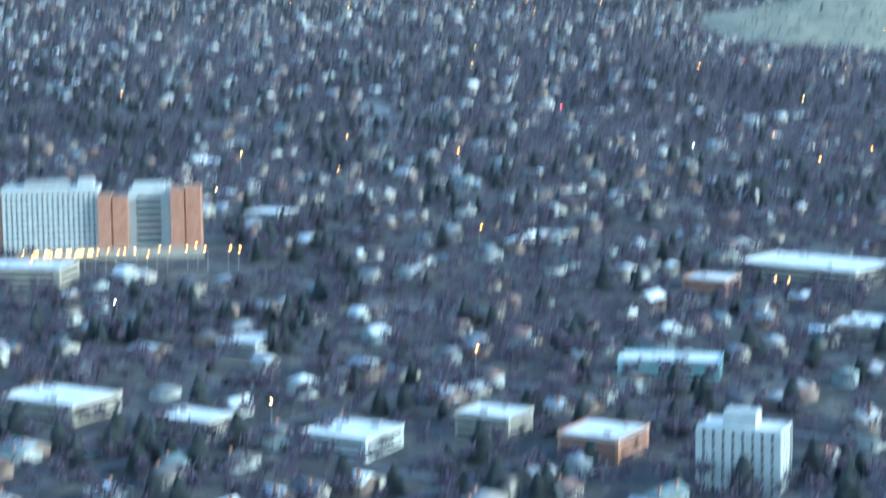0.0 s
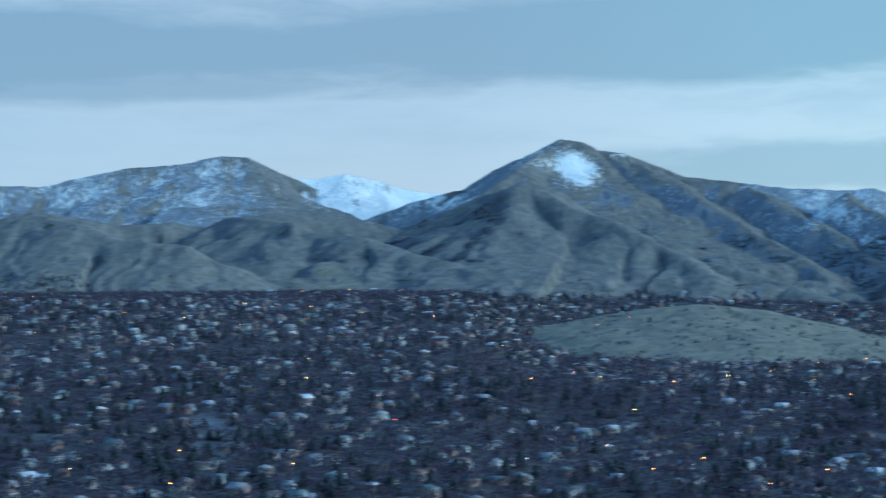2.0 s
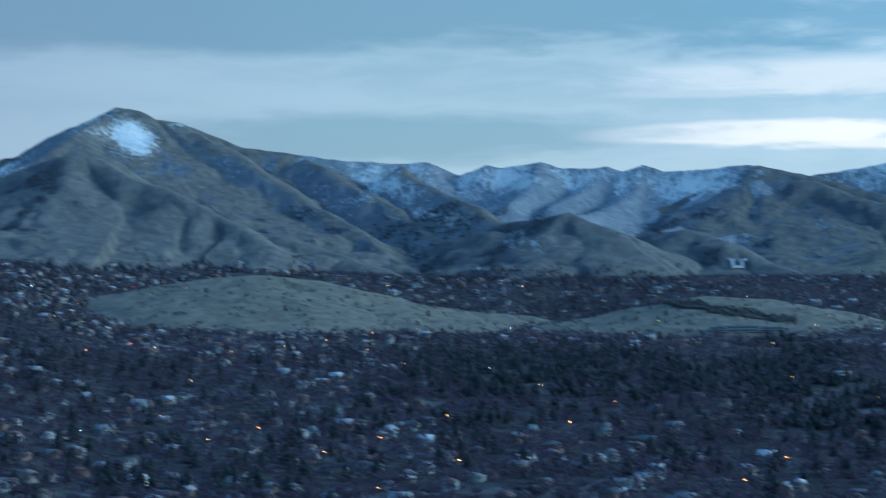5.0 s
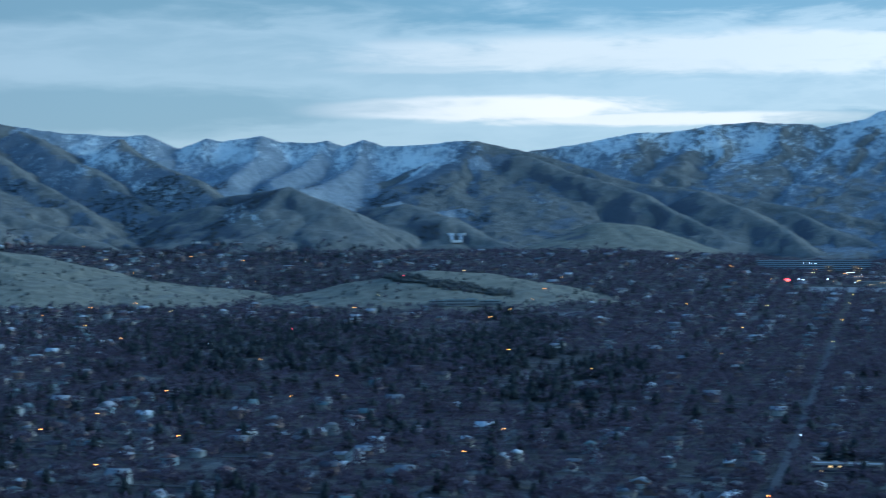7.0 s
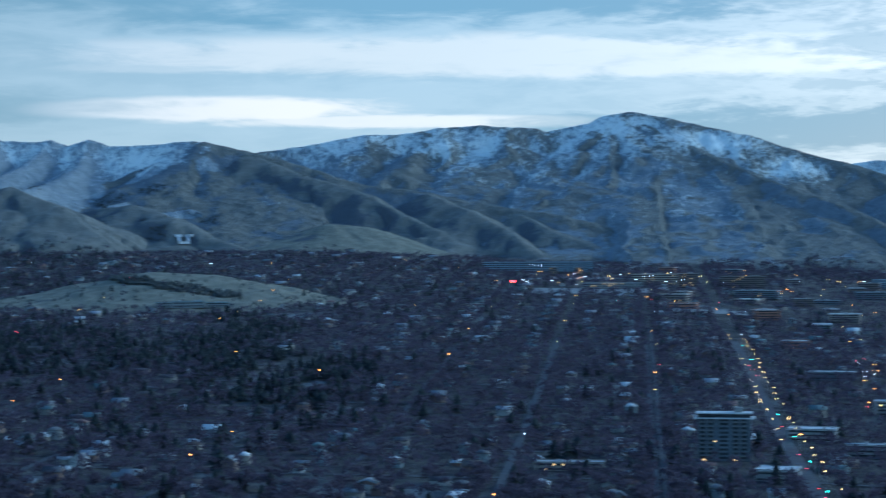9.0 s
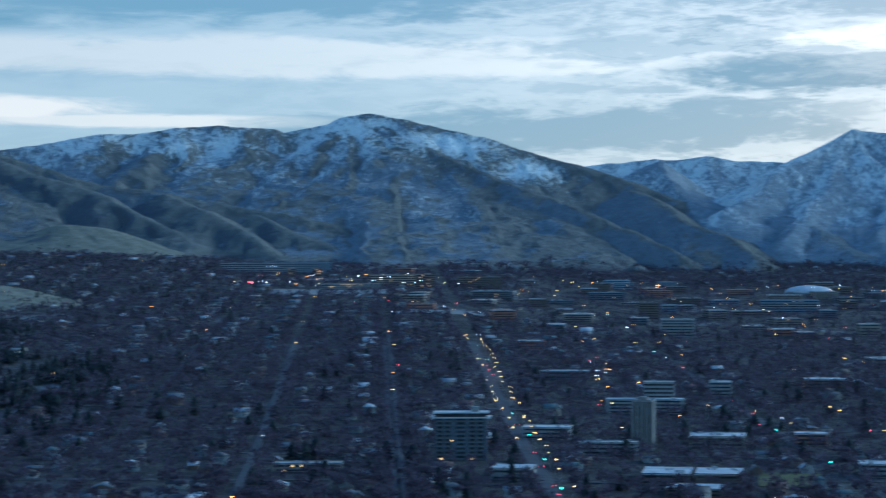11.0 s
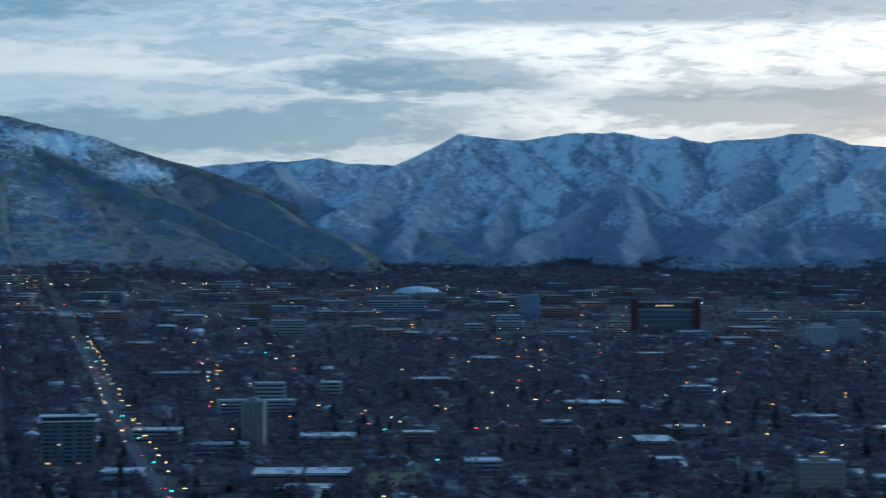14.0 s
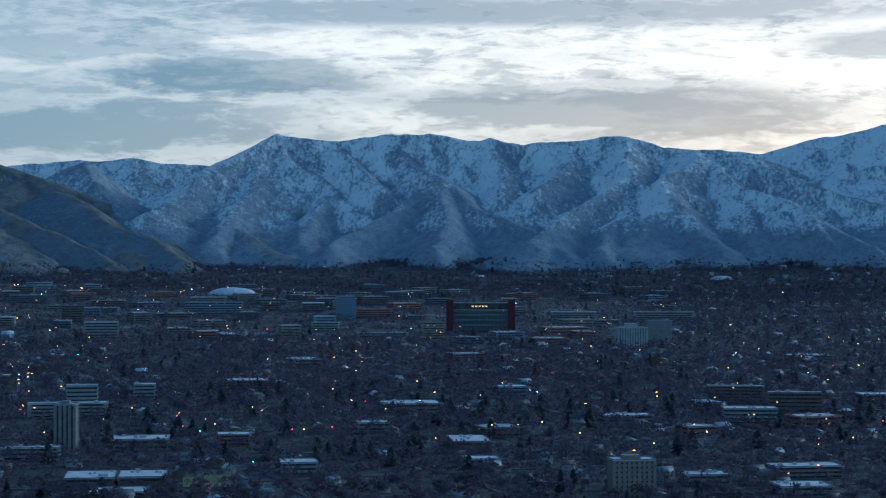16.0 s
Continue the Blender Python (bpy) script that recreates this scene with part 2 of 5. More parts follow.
# snowy massif and the peak to its right
crest(4700, ((50.3, 1.0), (51.2, 1.65), (52.2, 2.45), (53.0, 2.81), (54.1, 3.39), (54.8, 3.29), (56.0, 3.20), (57.5, 3.40), (58.7, 3.40), (59.9, 3.23), (60.5, 3.28), (61.4, 3.08), (62.0, 3.16), (62.9, 3.19),
             (63.8, 3.31), (64.5, 3.30), (65.4, 3.05), (66.0, 2.84), (66.8, 2.92), (68.3, 2.74), (70.1, 1.99), (72.0, 1.49), (76, 0.8), (95, 0.4)), *SNOWY)
crest(4870, ((63, 2.6), (65.7, 2.98), (66.5, 2.92), (67.2, 2.92), (68.5, 2.79), (69.8, 3.18), (70.9, 3.33), (72.0, 3.61), (75, 4.2), (84, 3.4), (100, 3.0)), 0.62, 5, 80, 34, 0.30, 0.0)
# foothills
crest(4120, ((-60, 2.0), (-30, 2.6), (-10.0, 2.52), (-8.4, 2.60), (-6.9, 2.93), (-5.6, 2.71), (-4.5, 2.51), (-3.1, 2.59), (-2.0, 2.46), (-0.8, 2.79), (0.2, 2.82), (1.2, 2.73), (2.7, 2.63), (4.0, 2.28), (4.9, 2.0)), *GRASSY)
crest(3740, ((-60, 0.6), (-20, 1.0), (-12, 1.25), (-8, 1.15), (-5, 0.7), (-3.2, 0.35), (-1.8, 0.55), (-0.2, 1.02), (1.5, 1.40), (4.0, 1.33), (6.5, 1.16), (8.2, 0.90), (9.9, 0.71), (13.1, 0.45)), 0.36, 30, 85, 22, -1.6, 0.95)
ridge(((2.6, 1.9, 4280), (3.9, 2.45, 4240), (5.6, 3.1, 4160), (7.38, 3.73, 4060), (9.62, 2.68, 3892), (10.78, 2.08, 3803), (11.77, 1.54, 3726), (12.92, 0.92, 3620)), 0.52, 14, 120, 34, -1.6, 0.85)
ridge(((7.38, 3.73, 4050), (6.95, 2.93, 3948), (6.61, 2.10, 3856), (5.26, 1.36, 3700)), 0.50, 22, 110, 12, -1.6, 0.8)
ridge(((8.40, 4.92, 4640), (7.13, 4.10, 4440), (6.12, 3.38, 4291), (4.77, 2.70, 4130)), *DARK_SPUR)
ridge(((9.31, 4.57, 4620), (10.13, 3.23, 4407), (10.79, 2.47, 4272), (11.94, 1.95, 4100)), *DARK_SPUR)
for fold in (((7.45, 2.17, 3960), (8.78, 2.07, 3906), (10.28, 1.64, 3844), (11.60, 0.95, 3784), (13.56, 0.25, 3680)), ((1.25, 2.28, 3900), (2.58, 2.13, 3815), (3.59, 1.76, 3748), (5.09, 1.36, 3650)),
             ((-6.97, 2.83, 3960), (-5.68, 2.59, 3871), (-4.71, 2.09, 3792), (-2.58, 1.92, 3697), (-1.42, 1.33, 3640)), ((-5.52, 1.22, 3760), (-4.55, 1.31, 3713), (-3.08, 0.76, 3638), (-1.43, 0.53, 3560)),
             ((-1.08, 2.77, 4080), (0.58, 2.57, 3955), (1.75, 1.97, 3845), (2.24, 1.55, 3800)), ((11.79, 1.52, 3900), (13.20, 1.18, 3826), (15.19, 0.55, 3719), (16.69, 0.10, 3620)),
             ((9.74, 1.77, 3900), (11.38, 1.35, 3832), (12.86, 0.93, 3771), (14.52, 0.20, 3680)), ((27.94, 0.54, 3840), (28.77, -0.03, 3732), (29.94, -0.50, 3580))):
    ridge(fold, *FOLD)
# long spurs under the skyline
for spur in (((10.90, 4.26, 4590), (12.54, 3.10, 4334), (13.87, 2.26, 4159), (15.86, 1.08, 3902), (17.36, 0.04, 3700)), ((14.21, 3.45, 4560), (15.87, 2.42, 4258), (16.87, 1.75, 4130), (18.21, 0.99, 3967), (19.21, 0.40, 3830)),
             ((16.79, 3.25, 4500), (17.88, 2.41, 4231), (19.05, 2.04, 4074), (20.05, 1.31, 3917), (20.72, 0.47, 3780))):
    ridge(spur, *DARK_SPUR)
for spur in (((24.08, 3.12, 4430), (23.57, 2.37, 4289), (22.73, 1.88, 4138), (21.73, 1.72, 3980)), ((26.73, 3.17, 4360), (25.89, 2.35, 4252), (25.56, 1.52, 4124), (24.73, 1.28, 4000)),
             ((21.0, 3.3, 4480), (20.6, 2.6, 4330), (19.9, 2.1, 4180)), ((22.6, 3.1, 4460), (22.1, 2.45, 4320), (21.2, 1.95, 4160))):
    ridge(spur, 0.55, 9, 60, 18, -0.55, 0.1)
for spur in (((19.89, 1.53, 3960), (21.56, 1.84, 3862), (23.23, 1.29, 3761), (24.06, 0.78, 3705), (24.72, 0.05, 3630)), ((24.15, 1.16, 3960), (25.23, 1.32, 3891), (26.54, 0.93, 3804), (28.02, 0.22, 3700), (28.91, -0.10, 3620)),
             ((17.3, 0.7, 3960), (18.4, 1.1, 3930), (19.5, 1.3, 3880), (20.6, 0.8, 3790), (21.6, 0.25, 3690)), ((21.56, 1.84, 3870), (21.0, 1.2, 3770), (20.9, 0.5, 3670))):
    ridge(spur, 0.46, 15, 70, 24, -1.1, 0.75)
for spur in (((27.28, 3.16, 4330), (27.95, 2.35, 4235), (29.03, 1.64, 4150), (30.12, 1.25, 4080), (31.46, 0.86, 3995), (33.13, 0.15, 3872), (35.46, -0.57, 3720)), ((28.96, 2.78, 4270), (30.29, 2.17, 4169), (32.13, 1.58, 4033), (33.13, 0.98, 3931), (34.80, 0.14, 3800)),
             ((33.97, 1.62, 4100), (34.97, 1.14, 3967), (36.13, 0.50, 3834), (37.29, -0.18, 3700)), ((36.3, 1.16, 4040), (37.6, 0.6, 3900), (38.8, 0.05, 3790), (39.9, -0.5, 3680))):
    ridge(spur, 0.46, 15, 90, 30, -1.1, 0.7)
crest(3830, ((29.2, -0.3), (29.8, 0.1), (31.1, 0.72), (31.9, 0.66), (33.6, 0.16), (35.3, -0.52), (37, -1.2)), 0.30, 30, 110, 8, -1.6, 1.0)
# faces of the broad mountain
for spur in (((38.78, 3.70, 4650), (38.52, 2.65, 4481), (37.77, 1.82, 4351), (36.76, 0.99, 4200)), ((36.43, 3.45, 4660), (35.84, 2.17, 4433), (35.09, 1.42, 4250)), ((34.09, 3.45, 4660), (33.25, 2.34, 4419), (32.74, 1.76, 4300)),
             ((40.83, 2.75, 4500), (39.99, 1.84, 4294), (38.99, 1.10, 4131), (38.32, 0.35, 4000)), ((42.50, 2.15, 4460), (41.66, 1.17, 4233), (40.82, 0.59, 4072), (40.32, 0.09, 3960)),
             ((45.35, 1.07, 4250), (45.18, 0.40, 4092), (44.50, -0.10, 3900)), ((43.6, 1.75, 4370), (43.2, 0.9, 4170), (42.4, 0.2, 3980)), ((40.99, 0.34, 4050), (41.66, 0.42, 3974), (42.99, -0.44, 3780))):
    ridge(spur, 0.55, 12, 70, 26, -0.80, 0.38, 60)
ridge(((39.78, 3.80, 4680), (41.27, 3.09, 4525), (43.58, 2.19, 4345), (45.05, 1.56, 4228), (46.02, 1.26, 4152), (47.62, 0.51, 4020), (49.2, -0.2, 3880)), 0.52, 10, 110, 24, -0.9, 0.40)
ridge(((47.69, 1.70, 4340), (49.19, 0.97, 4128), (50.35, 0.30, 3985), (51.50, -0.31, 3850)), 0.50, 12, 80, 20, -0.7, 0.38)
ridge(((48.36, 2.55, 4640), (49.11, 1.89, 4473), (49.52, 1.39, 4387), (50.02, 0.97, 4300)), 0.58, 14, 70, 18, -0.35, 0.1)
ridge(((51.0, 0.71, 4350), (52.17, 0.90, 4238), (53.3, 0.4, 4110), (54.7, -0.35, 3950)), 0.5, 24, 80, 14, -0.7, 0.2)
# buttresses of the massif
for spur in (((54.08, 3.40, 4700), (54.66, 2.52, 4560), (55.66, 1.72, 4419), (56.67, 1.11, 4289), (58.01, 0.55, 4130)), ((54.08, 3.40, 4690), (52.34, 2.38, 4487), (51.35, 1.60, 4326), (50.53, 1.11, 4200)),
             ((53.83, 2.95, 4620), (53.50, 1.85, 4418), (52.67, 0.93, 4203), (52.01, 0.25, 4030)), ((60.52, 3.24, 4700), (60.77, 2.36, 4524), (60.86, 1.69, 4380)), ((62.9, 3.15, 4700), (62.6, 2.4, 4520), (61.8, 1.7, 4350)),
             ((64.36, 3.27, 4700), (64.44, 2.69, 4556), (64.69, 2.19, 4420)), ((66.0, 2.80, 4700), (66.76, 2.86, 4560)), ((66.76, 2.84, 4540), (65.85, 2.18, 4324), (65.52, 1.68, 4190)), ((56.0, 3.15, 4690), (56.4, 2.5, 4540), (57.2, 1.9, 4400)),
             ((66.76, 2.86, 4560), (68.16, 2.50, 4468), (70.27, 1.79, 4367), (72.00, 1.29, 4300)), ((55.66, 1.72, 4419), (55.2, 0.9, 4220), (54.9, 0.2, 4030))):
    ridge(spur, *SNOWY_SPUR)
for spur in (((64.69, 2.19, 4420), (63.70, 1.65, 4268), (62.70, 1.02, 4109), (61.69, 0.29, 3930)), ((64.69, 2.19, 4420), (65.85, 1.18, 4193), (67.34, 0.10, 3920)), ((64.69, 2.19, 4420), (64.53, 1.19, 4204), (63.70, 0.05, 3930)),
             ((66.76, 2.80, 4540), (67.66, 1.84, 4332), (69.30, 1.34, 4143), (70.59, 0.18, 3950)), ((68.16, 0.48, 4250), (69.46, 1.09, 4128), (70.27, 0.76, 4054), (71.55, 0.10, 3930)), ((67.66, 1.84, 4332), (67.9, 1.0, 4140), (68.3, 0.2, 3960))):
    ridge(spur, 0.56, 8, 60, 32, 0.32, 0.0)
for spur in (((57.50, 3.33, 4700), (58.01, 2.53, 4560), (59.01, 2.11, 4400)), ((59.01, 2.11, 4400), (58.01, 1.36, 4259), (57.00, 0.77, 4128), (55.66, 0.10, 3960)), ((59.01, 2.11, 4400), (60.19, 1.22, 4235), (61.36, 0.65, 4089), (62.86, -0.10, 3900)),
             ((59.01, 2.11, 4400), (59.18, 1.19, 4194), (58.84, 0.09, 3940))):
    ridge(spur, 0.58, 8, 62, 30, -0.1, 0.0)
# knolls on the bench
crest(2980, ((6.5, -1.6), (7.5, -0.9), (8.3, -0.5), (9.8, -0.24), (11.2, -0.05), (12.5, 0.06), (14.1, -0.10), (15.4, -0.42), (16.6, -0.74), (18.2, -1.0), (20.5, -1.22), (21.7, -1.8)), 0.21, 20, 70, 12, -3.0, 0.98)
crest(2820, ((21.6, -2.2), (22.6, -1.45), (23.9, -0.98), (25.9, -0.66), (27.6, -0.75), (29.1, -1.01), (29.9, -1.5), (31, -2.4)), 0.19, 18, 62, 10, -3.0, 0.98)
# snow that lies deeper: bearing, angle above the eye, half width, half height, how much
SNOWFIELDS = [(8.45, 4.28, 0.85, 0.36, 1.05), (8.8, 3.95, 0.6, 0.42, 0.85), (9.3, 3.85, 0.45, 0.6, 0.9), (10.3, 4.5, 0.3, 0.10, 0.9), (5.1, 3.15, 1.3, 0.28, 0.9), (16.6, 2.6, 1.2, 0.6, 0.7), (17.6, 1.8, 1.4, 0.25, 0.6)]
SNOWFIELDS += [(20.0, 2.9, 1.6, 0.4, 0.6), (25.5, 2.6, 1.2, 0.6, 0.55), (22.6, 2.7, 1.6, 0.4, 0.45), (20.6, 0.95, 1.2, 0.5, 0.9), (29.2, 1.25, 0.6, 0.35, 0.9), (2.5, 1.75, 0.6, 0.15, 0.8)]
SNOWFIELDS += [(33.5, 3.15, 3.6, 0.46, 0.75), (39.6, 3.55, 1.4, 0.40, 0.8), (42.4, 3.05, 1.5, 0.40, 1.1), (44.9, 2.3, 1.3, 0.42, 1.1), (36.2, 2.5, 2.2, 0.45, 0.4), (41.3, 1.1, 1.2, 0.3, 0.35)]


def build_field():
    """Height, snow, scrub and wildness of the land on a grid of distances (rows) and bearings (columns)."""
    bb, rr = np.meshgrid(BEARINGS, RANGES)
    x, y = rr * np.sin(np.radians(bb)), rr * np.cos(np.radians(bb))
    valley = floor_height(bb.ravel(), rr.ravel()).reshape(bb.shape) + 2.0 * layers(x / 160, y / 160, 3)
    z = valley.copy()
    snow, grass, fold = np.full(z.shape, -3.0), np.full(z.shape, 0.0), np.zeros(z.shape)
    for k, (pts, slope, rounding, width, depth, cover, grassy, wander) in enumerate(SPURS):
        at = np.radians(pts[:, 0])
        px, py, pz = pts[:, 2] * np.sin(at), pts[:, 2] * np.cos(at), EYE + pts[:, 2] * np.tan(np.radians(pts[:, 1]))
        i0, i1 = np.searchsorted(BEARINGS, (pts[:, 0].min() - 9, pts[:, 0].max() + 9))
        j0, j1 = np.searchsorted(RANGES, (pts[:, 2].min() - 1000, pts[:, 2].max() + 600))
        cut = (slice(j0, j1), slice(i0, i1))
        qx = x[cut] + wander * layers(x[cut] / 140, y[cut] / 140, 400, 3)
        qy = y[cut] + wander * layers(x[cut] / 140, y[cut] / 140, 420, 3)
        wob = 9 * layers(qx / 85, qy / 85, 40 + k, 3)
        best, near, along, run = np.full(qx.shape, -1e9), np.zeros(qx.shape), np.zeros(qx.shape), 0.0
        for s in range(len(pts) - 1):
            dx, dy = px[s + 1] - px[s], py[s + 1] - py[s]
            size = math.hypot(dx, dy)
            f = np.clip(((qx - px[s]) * dx + (qy - py[s]) * dy) / size ** 2, 0, 1)
            away = np.hypot(qx - px[s] - f * dx, qy - py[s] - f * dy)
            top = pz[s] + f * (pz[s + 1] - pz[s]) - slope * away
            win = top > best
            best, near, along = np.where(win, top, best), np.where(win, away, near), np.where(win, run + f * size, along)
            run += size
        line = best + slope * near
        bent = np.maximum(near + wob * smooth(0, 60, near), 0)
        drop = slope * (np.sqrt(bent ** 2 + rounding ** 2) - rounding)
        drop = 760 * (1 - np.exp(-drop / 760)) * (1.0 - 0.12 * smooth(60, 260, drop))
        lean = 0.55 * math.sin(2.4 * k) + 0.22 * grain(along / 900, along * 0, 70 + k)
        rib = along / width + lean * near / width + 0.42 * layers(qx / 75, qy / 75, 90 + k, 3)
        cutting = 0.66 * (1 - facets(rib, near / 420, 100 + k)) + 0.34 * (1 - facets(rib * 2.7 + 0.4, near / 190, 160 + k))
        gully = depth * cutting * smooth(0, 110, near)
        bumps = depth * smooth(0, 40, near) * (0.13 * layers(qx / 46, qy / 46, 120 + k, 4, 0.6))
        fell = line - drop - gully + bumps + (0.05 * depth + 1.0) * layers(qx / 30, qy / 30, 140 + k, 2) * (1 - smooth(0, 50, near)) * (0.6 if grassy > 0.5 else 1.0)
        ahead = fell > z[cut]
        for whole, mine in ((z, fell), (snow, cover), (grass, grassy), (fold, cutting * smooth(0, 80, near))):
            whole[cut] = np.where(ahead, mine, whole[cut])
    hill = smooth(1, 8, z - valley + 7 * layers(x / 55, y / 55, 21, 4, 0.6))
    # snow keeps to the heights, the hollows and the sides that look away from the noon sun
    east = np.gradient(z, axis=1) / (np.gradient(BEARINGS)[None] * np.radians(1) * np.maximum(rr, 1))
    for _ in range(3):
        east[1:-1, 1:-1] = (east[1:-1, 1:-1] * 2 + east[:-2, 1:-1] + east[2:, 1:-1] + east[1:-1, :-2] + east[1:-1, 2:]) / 6
    up = np.degrees(np.arctan2(z - EYE, rr))
    snow += np.where(hill > 0.3, 0.36 * np.clip(east / 0.5, -1, 1) + 0.13 * (up - 1.3) + 0.30 * (fold - 0.4) + 0.34 * layers(x / 60, y / 60, 300, 4, 0.65), 0)
    for sb, sa, w, high, much in SNOWFIELDS:
        snow += np.where(hill > 0.3, much * np.exp(-((bb - sb) / w) ** 2 - ((up - sa) / high) ** 2), 0)
    snow -= 1.5 * smooth(0.75, 0.0, up)
    # scrub gathers in folds; on left-facing sides it also stands in for shade
    wild = 0.86 - 0.95 * grass + 0.75 * (fold - 0.25) + 0.55 * np.clip(east / 0.34, -1, 1) + 0.46 * layers(x / 95, y / 95, 200, 4, 0.65)
    return z, snow, wild, hill, 1.0 - grass


FIELD = build_field()


def land(bearing, r, full=False):
    """Height of the ground at a bearing and distance; with full also how snowy, how wild and how hilly it is."""
    bearing, r = np.asarray(bearing, float).ravel(), np.asarray(r, float).ravel()
    i = np.clip(np.searchsorted(BEARINGS, bearing) - 1, 0, len(BEARINGS) - 2)
    j = np.clip(np.searchsorted(RANGES, r) - 1, 0, len(RANGES) - 2)
    f = np.clip((bearing - BEARINGS[i]) / (BEARINGS[i + 1] - BEARINGS[i]), 0, 1)
    g = np.clip((r - RANGES[j]) / (RANGES[j + 1] - RANGES[j]), 0, 1)
    out = [(v[j, i] * (1 - f) + v[j, i + 1] * f) * (1 - g) + (v[j + 1, i] * (1 - f) + v[j + 1, i + 1] * f) * g for v in (FIELD[:4] if full else FIELD[:1])]
    return tuple(out) if full else out[0]


def spot(bearing, r, lift=0.0):
    """A place on the ground."""
    b = math.radians(bearing)
    return Vector((r * math.sin(b), r * math.cos(b), float(land([bearing], [r])[0]) + lift))


def slope_spot(bearing, angle, lift=0.0):
    """Where the hillside first stands at that angle above the eye."""
    r = np.arange(3300, 4300, 2.0)
    up = np.degrees(np.arctan2(land(np.full(len(r), bearing), r) - EYE, r))
    return spot(bearing, float(r[np.argmax(up >= angle)]), lift)

# ---- materials ----
def material(name, build, rough=0.85, metal=0.0, bump=None, gloss=0.3):
    """A principled material; build(n) returns the colour, bump(n) a height."""
    mat = bpy.data.materials.new(name)
    mat.use_nodes = True
    n = Nodes(mat.node_tree)
    shader = n.add("ShaderNodeBsdfPrincipled")
    n.link(shader.outputs[0], n.add("ShaderNodeOutputMaterial").inputs[0])
    colour = build(n)
    n.put(shader.inputs["Base Color"], colour if hasattr(colour, "is_output") else (*colour, 1.0))
    n.put(shader.inputs["Roughness"], rough)
    shader.inputs["Metallic"].default_value = metal
    shader.inputs["Specular IOR Level"].default_value = gloss
    if bump:
        node = n.add("ShaderNodeBump")
        node.inputs["Strength"].default_value = 0.6
        node.inputs["Distance"].default_value = 0.3
        n.link(bump(n), node.inputs["Height"])
        n.link(node.outputs[0], shader.inputs["Normal"])
    return mat


def place(n):
    return n.add("ShaderNodeNewGeometry").outputs["Position"]


def chance(n):
    return n.add("ShaderNodeObjectInfo").outputs["Random"]


def island(n):
    return n.add("ShaderNodeNewGeometry").outputs["Random Per Island"]


def mottled(a, b, scale=0.4, spread=(0.35, 0.65)):
    """Two tones mottled at two scales."""
    def build(n):
        at = place(n)
        both = n.math("ADD", n.math("MULTIPLY", n.noise(at, scale), 0.6), n.math("MULTIPLY", n.noise(at, scale * 9), 0.4))
        return n.mix(n.ramp(both, *spread), a, b)
    return build


def palette(pick, colours, scale=0.5):
    """One of several tones for each piece, with some grime."""
    def build(n):
        ramp = n.add("ShaderNodeValToRGB")
        ramp.color_ramp.interpolation = "CONSTANT"
        while len(ramp.color_ramp.elements) < len(colours):
            ramp.color_ramp.elements.new(0.5)
        for i, c in enumerate(colours):
            ramp.color_ramp.elements[i].position = i / len(colours)
            ramp.color_ramp.elements[i].color = (*c, 1.0)
        n.link(pick(n), ramp.inputs[0])
        grime = n.ramp(n.noise(place(n), scale, 5.0), 0.3, 0.7, 0.72, 1.05)
        return n.mix(1.0, ramp.outputs[0], n.vector(grime, grime, grime), "MULTIPLY")
    return build


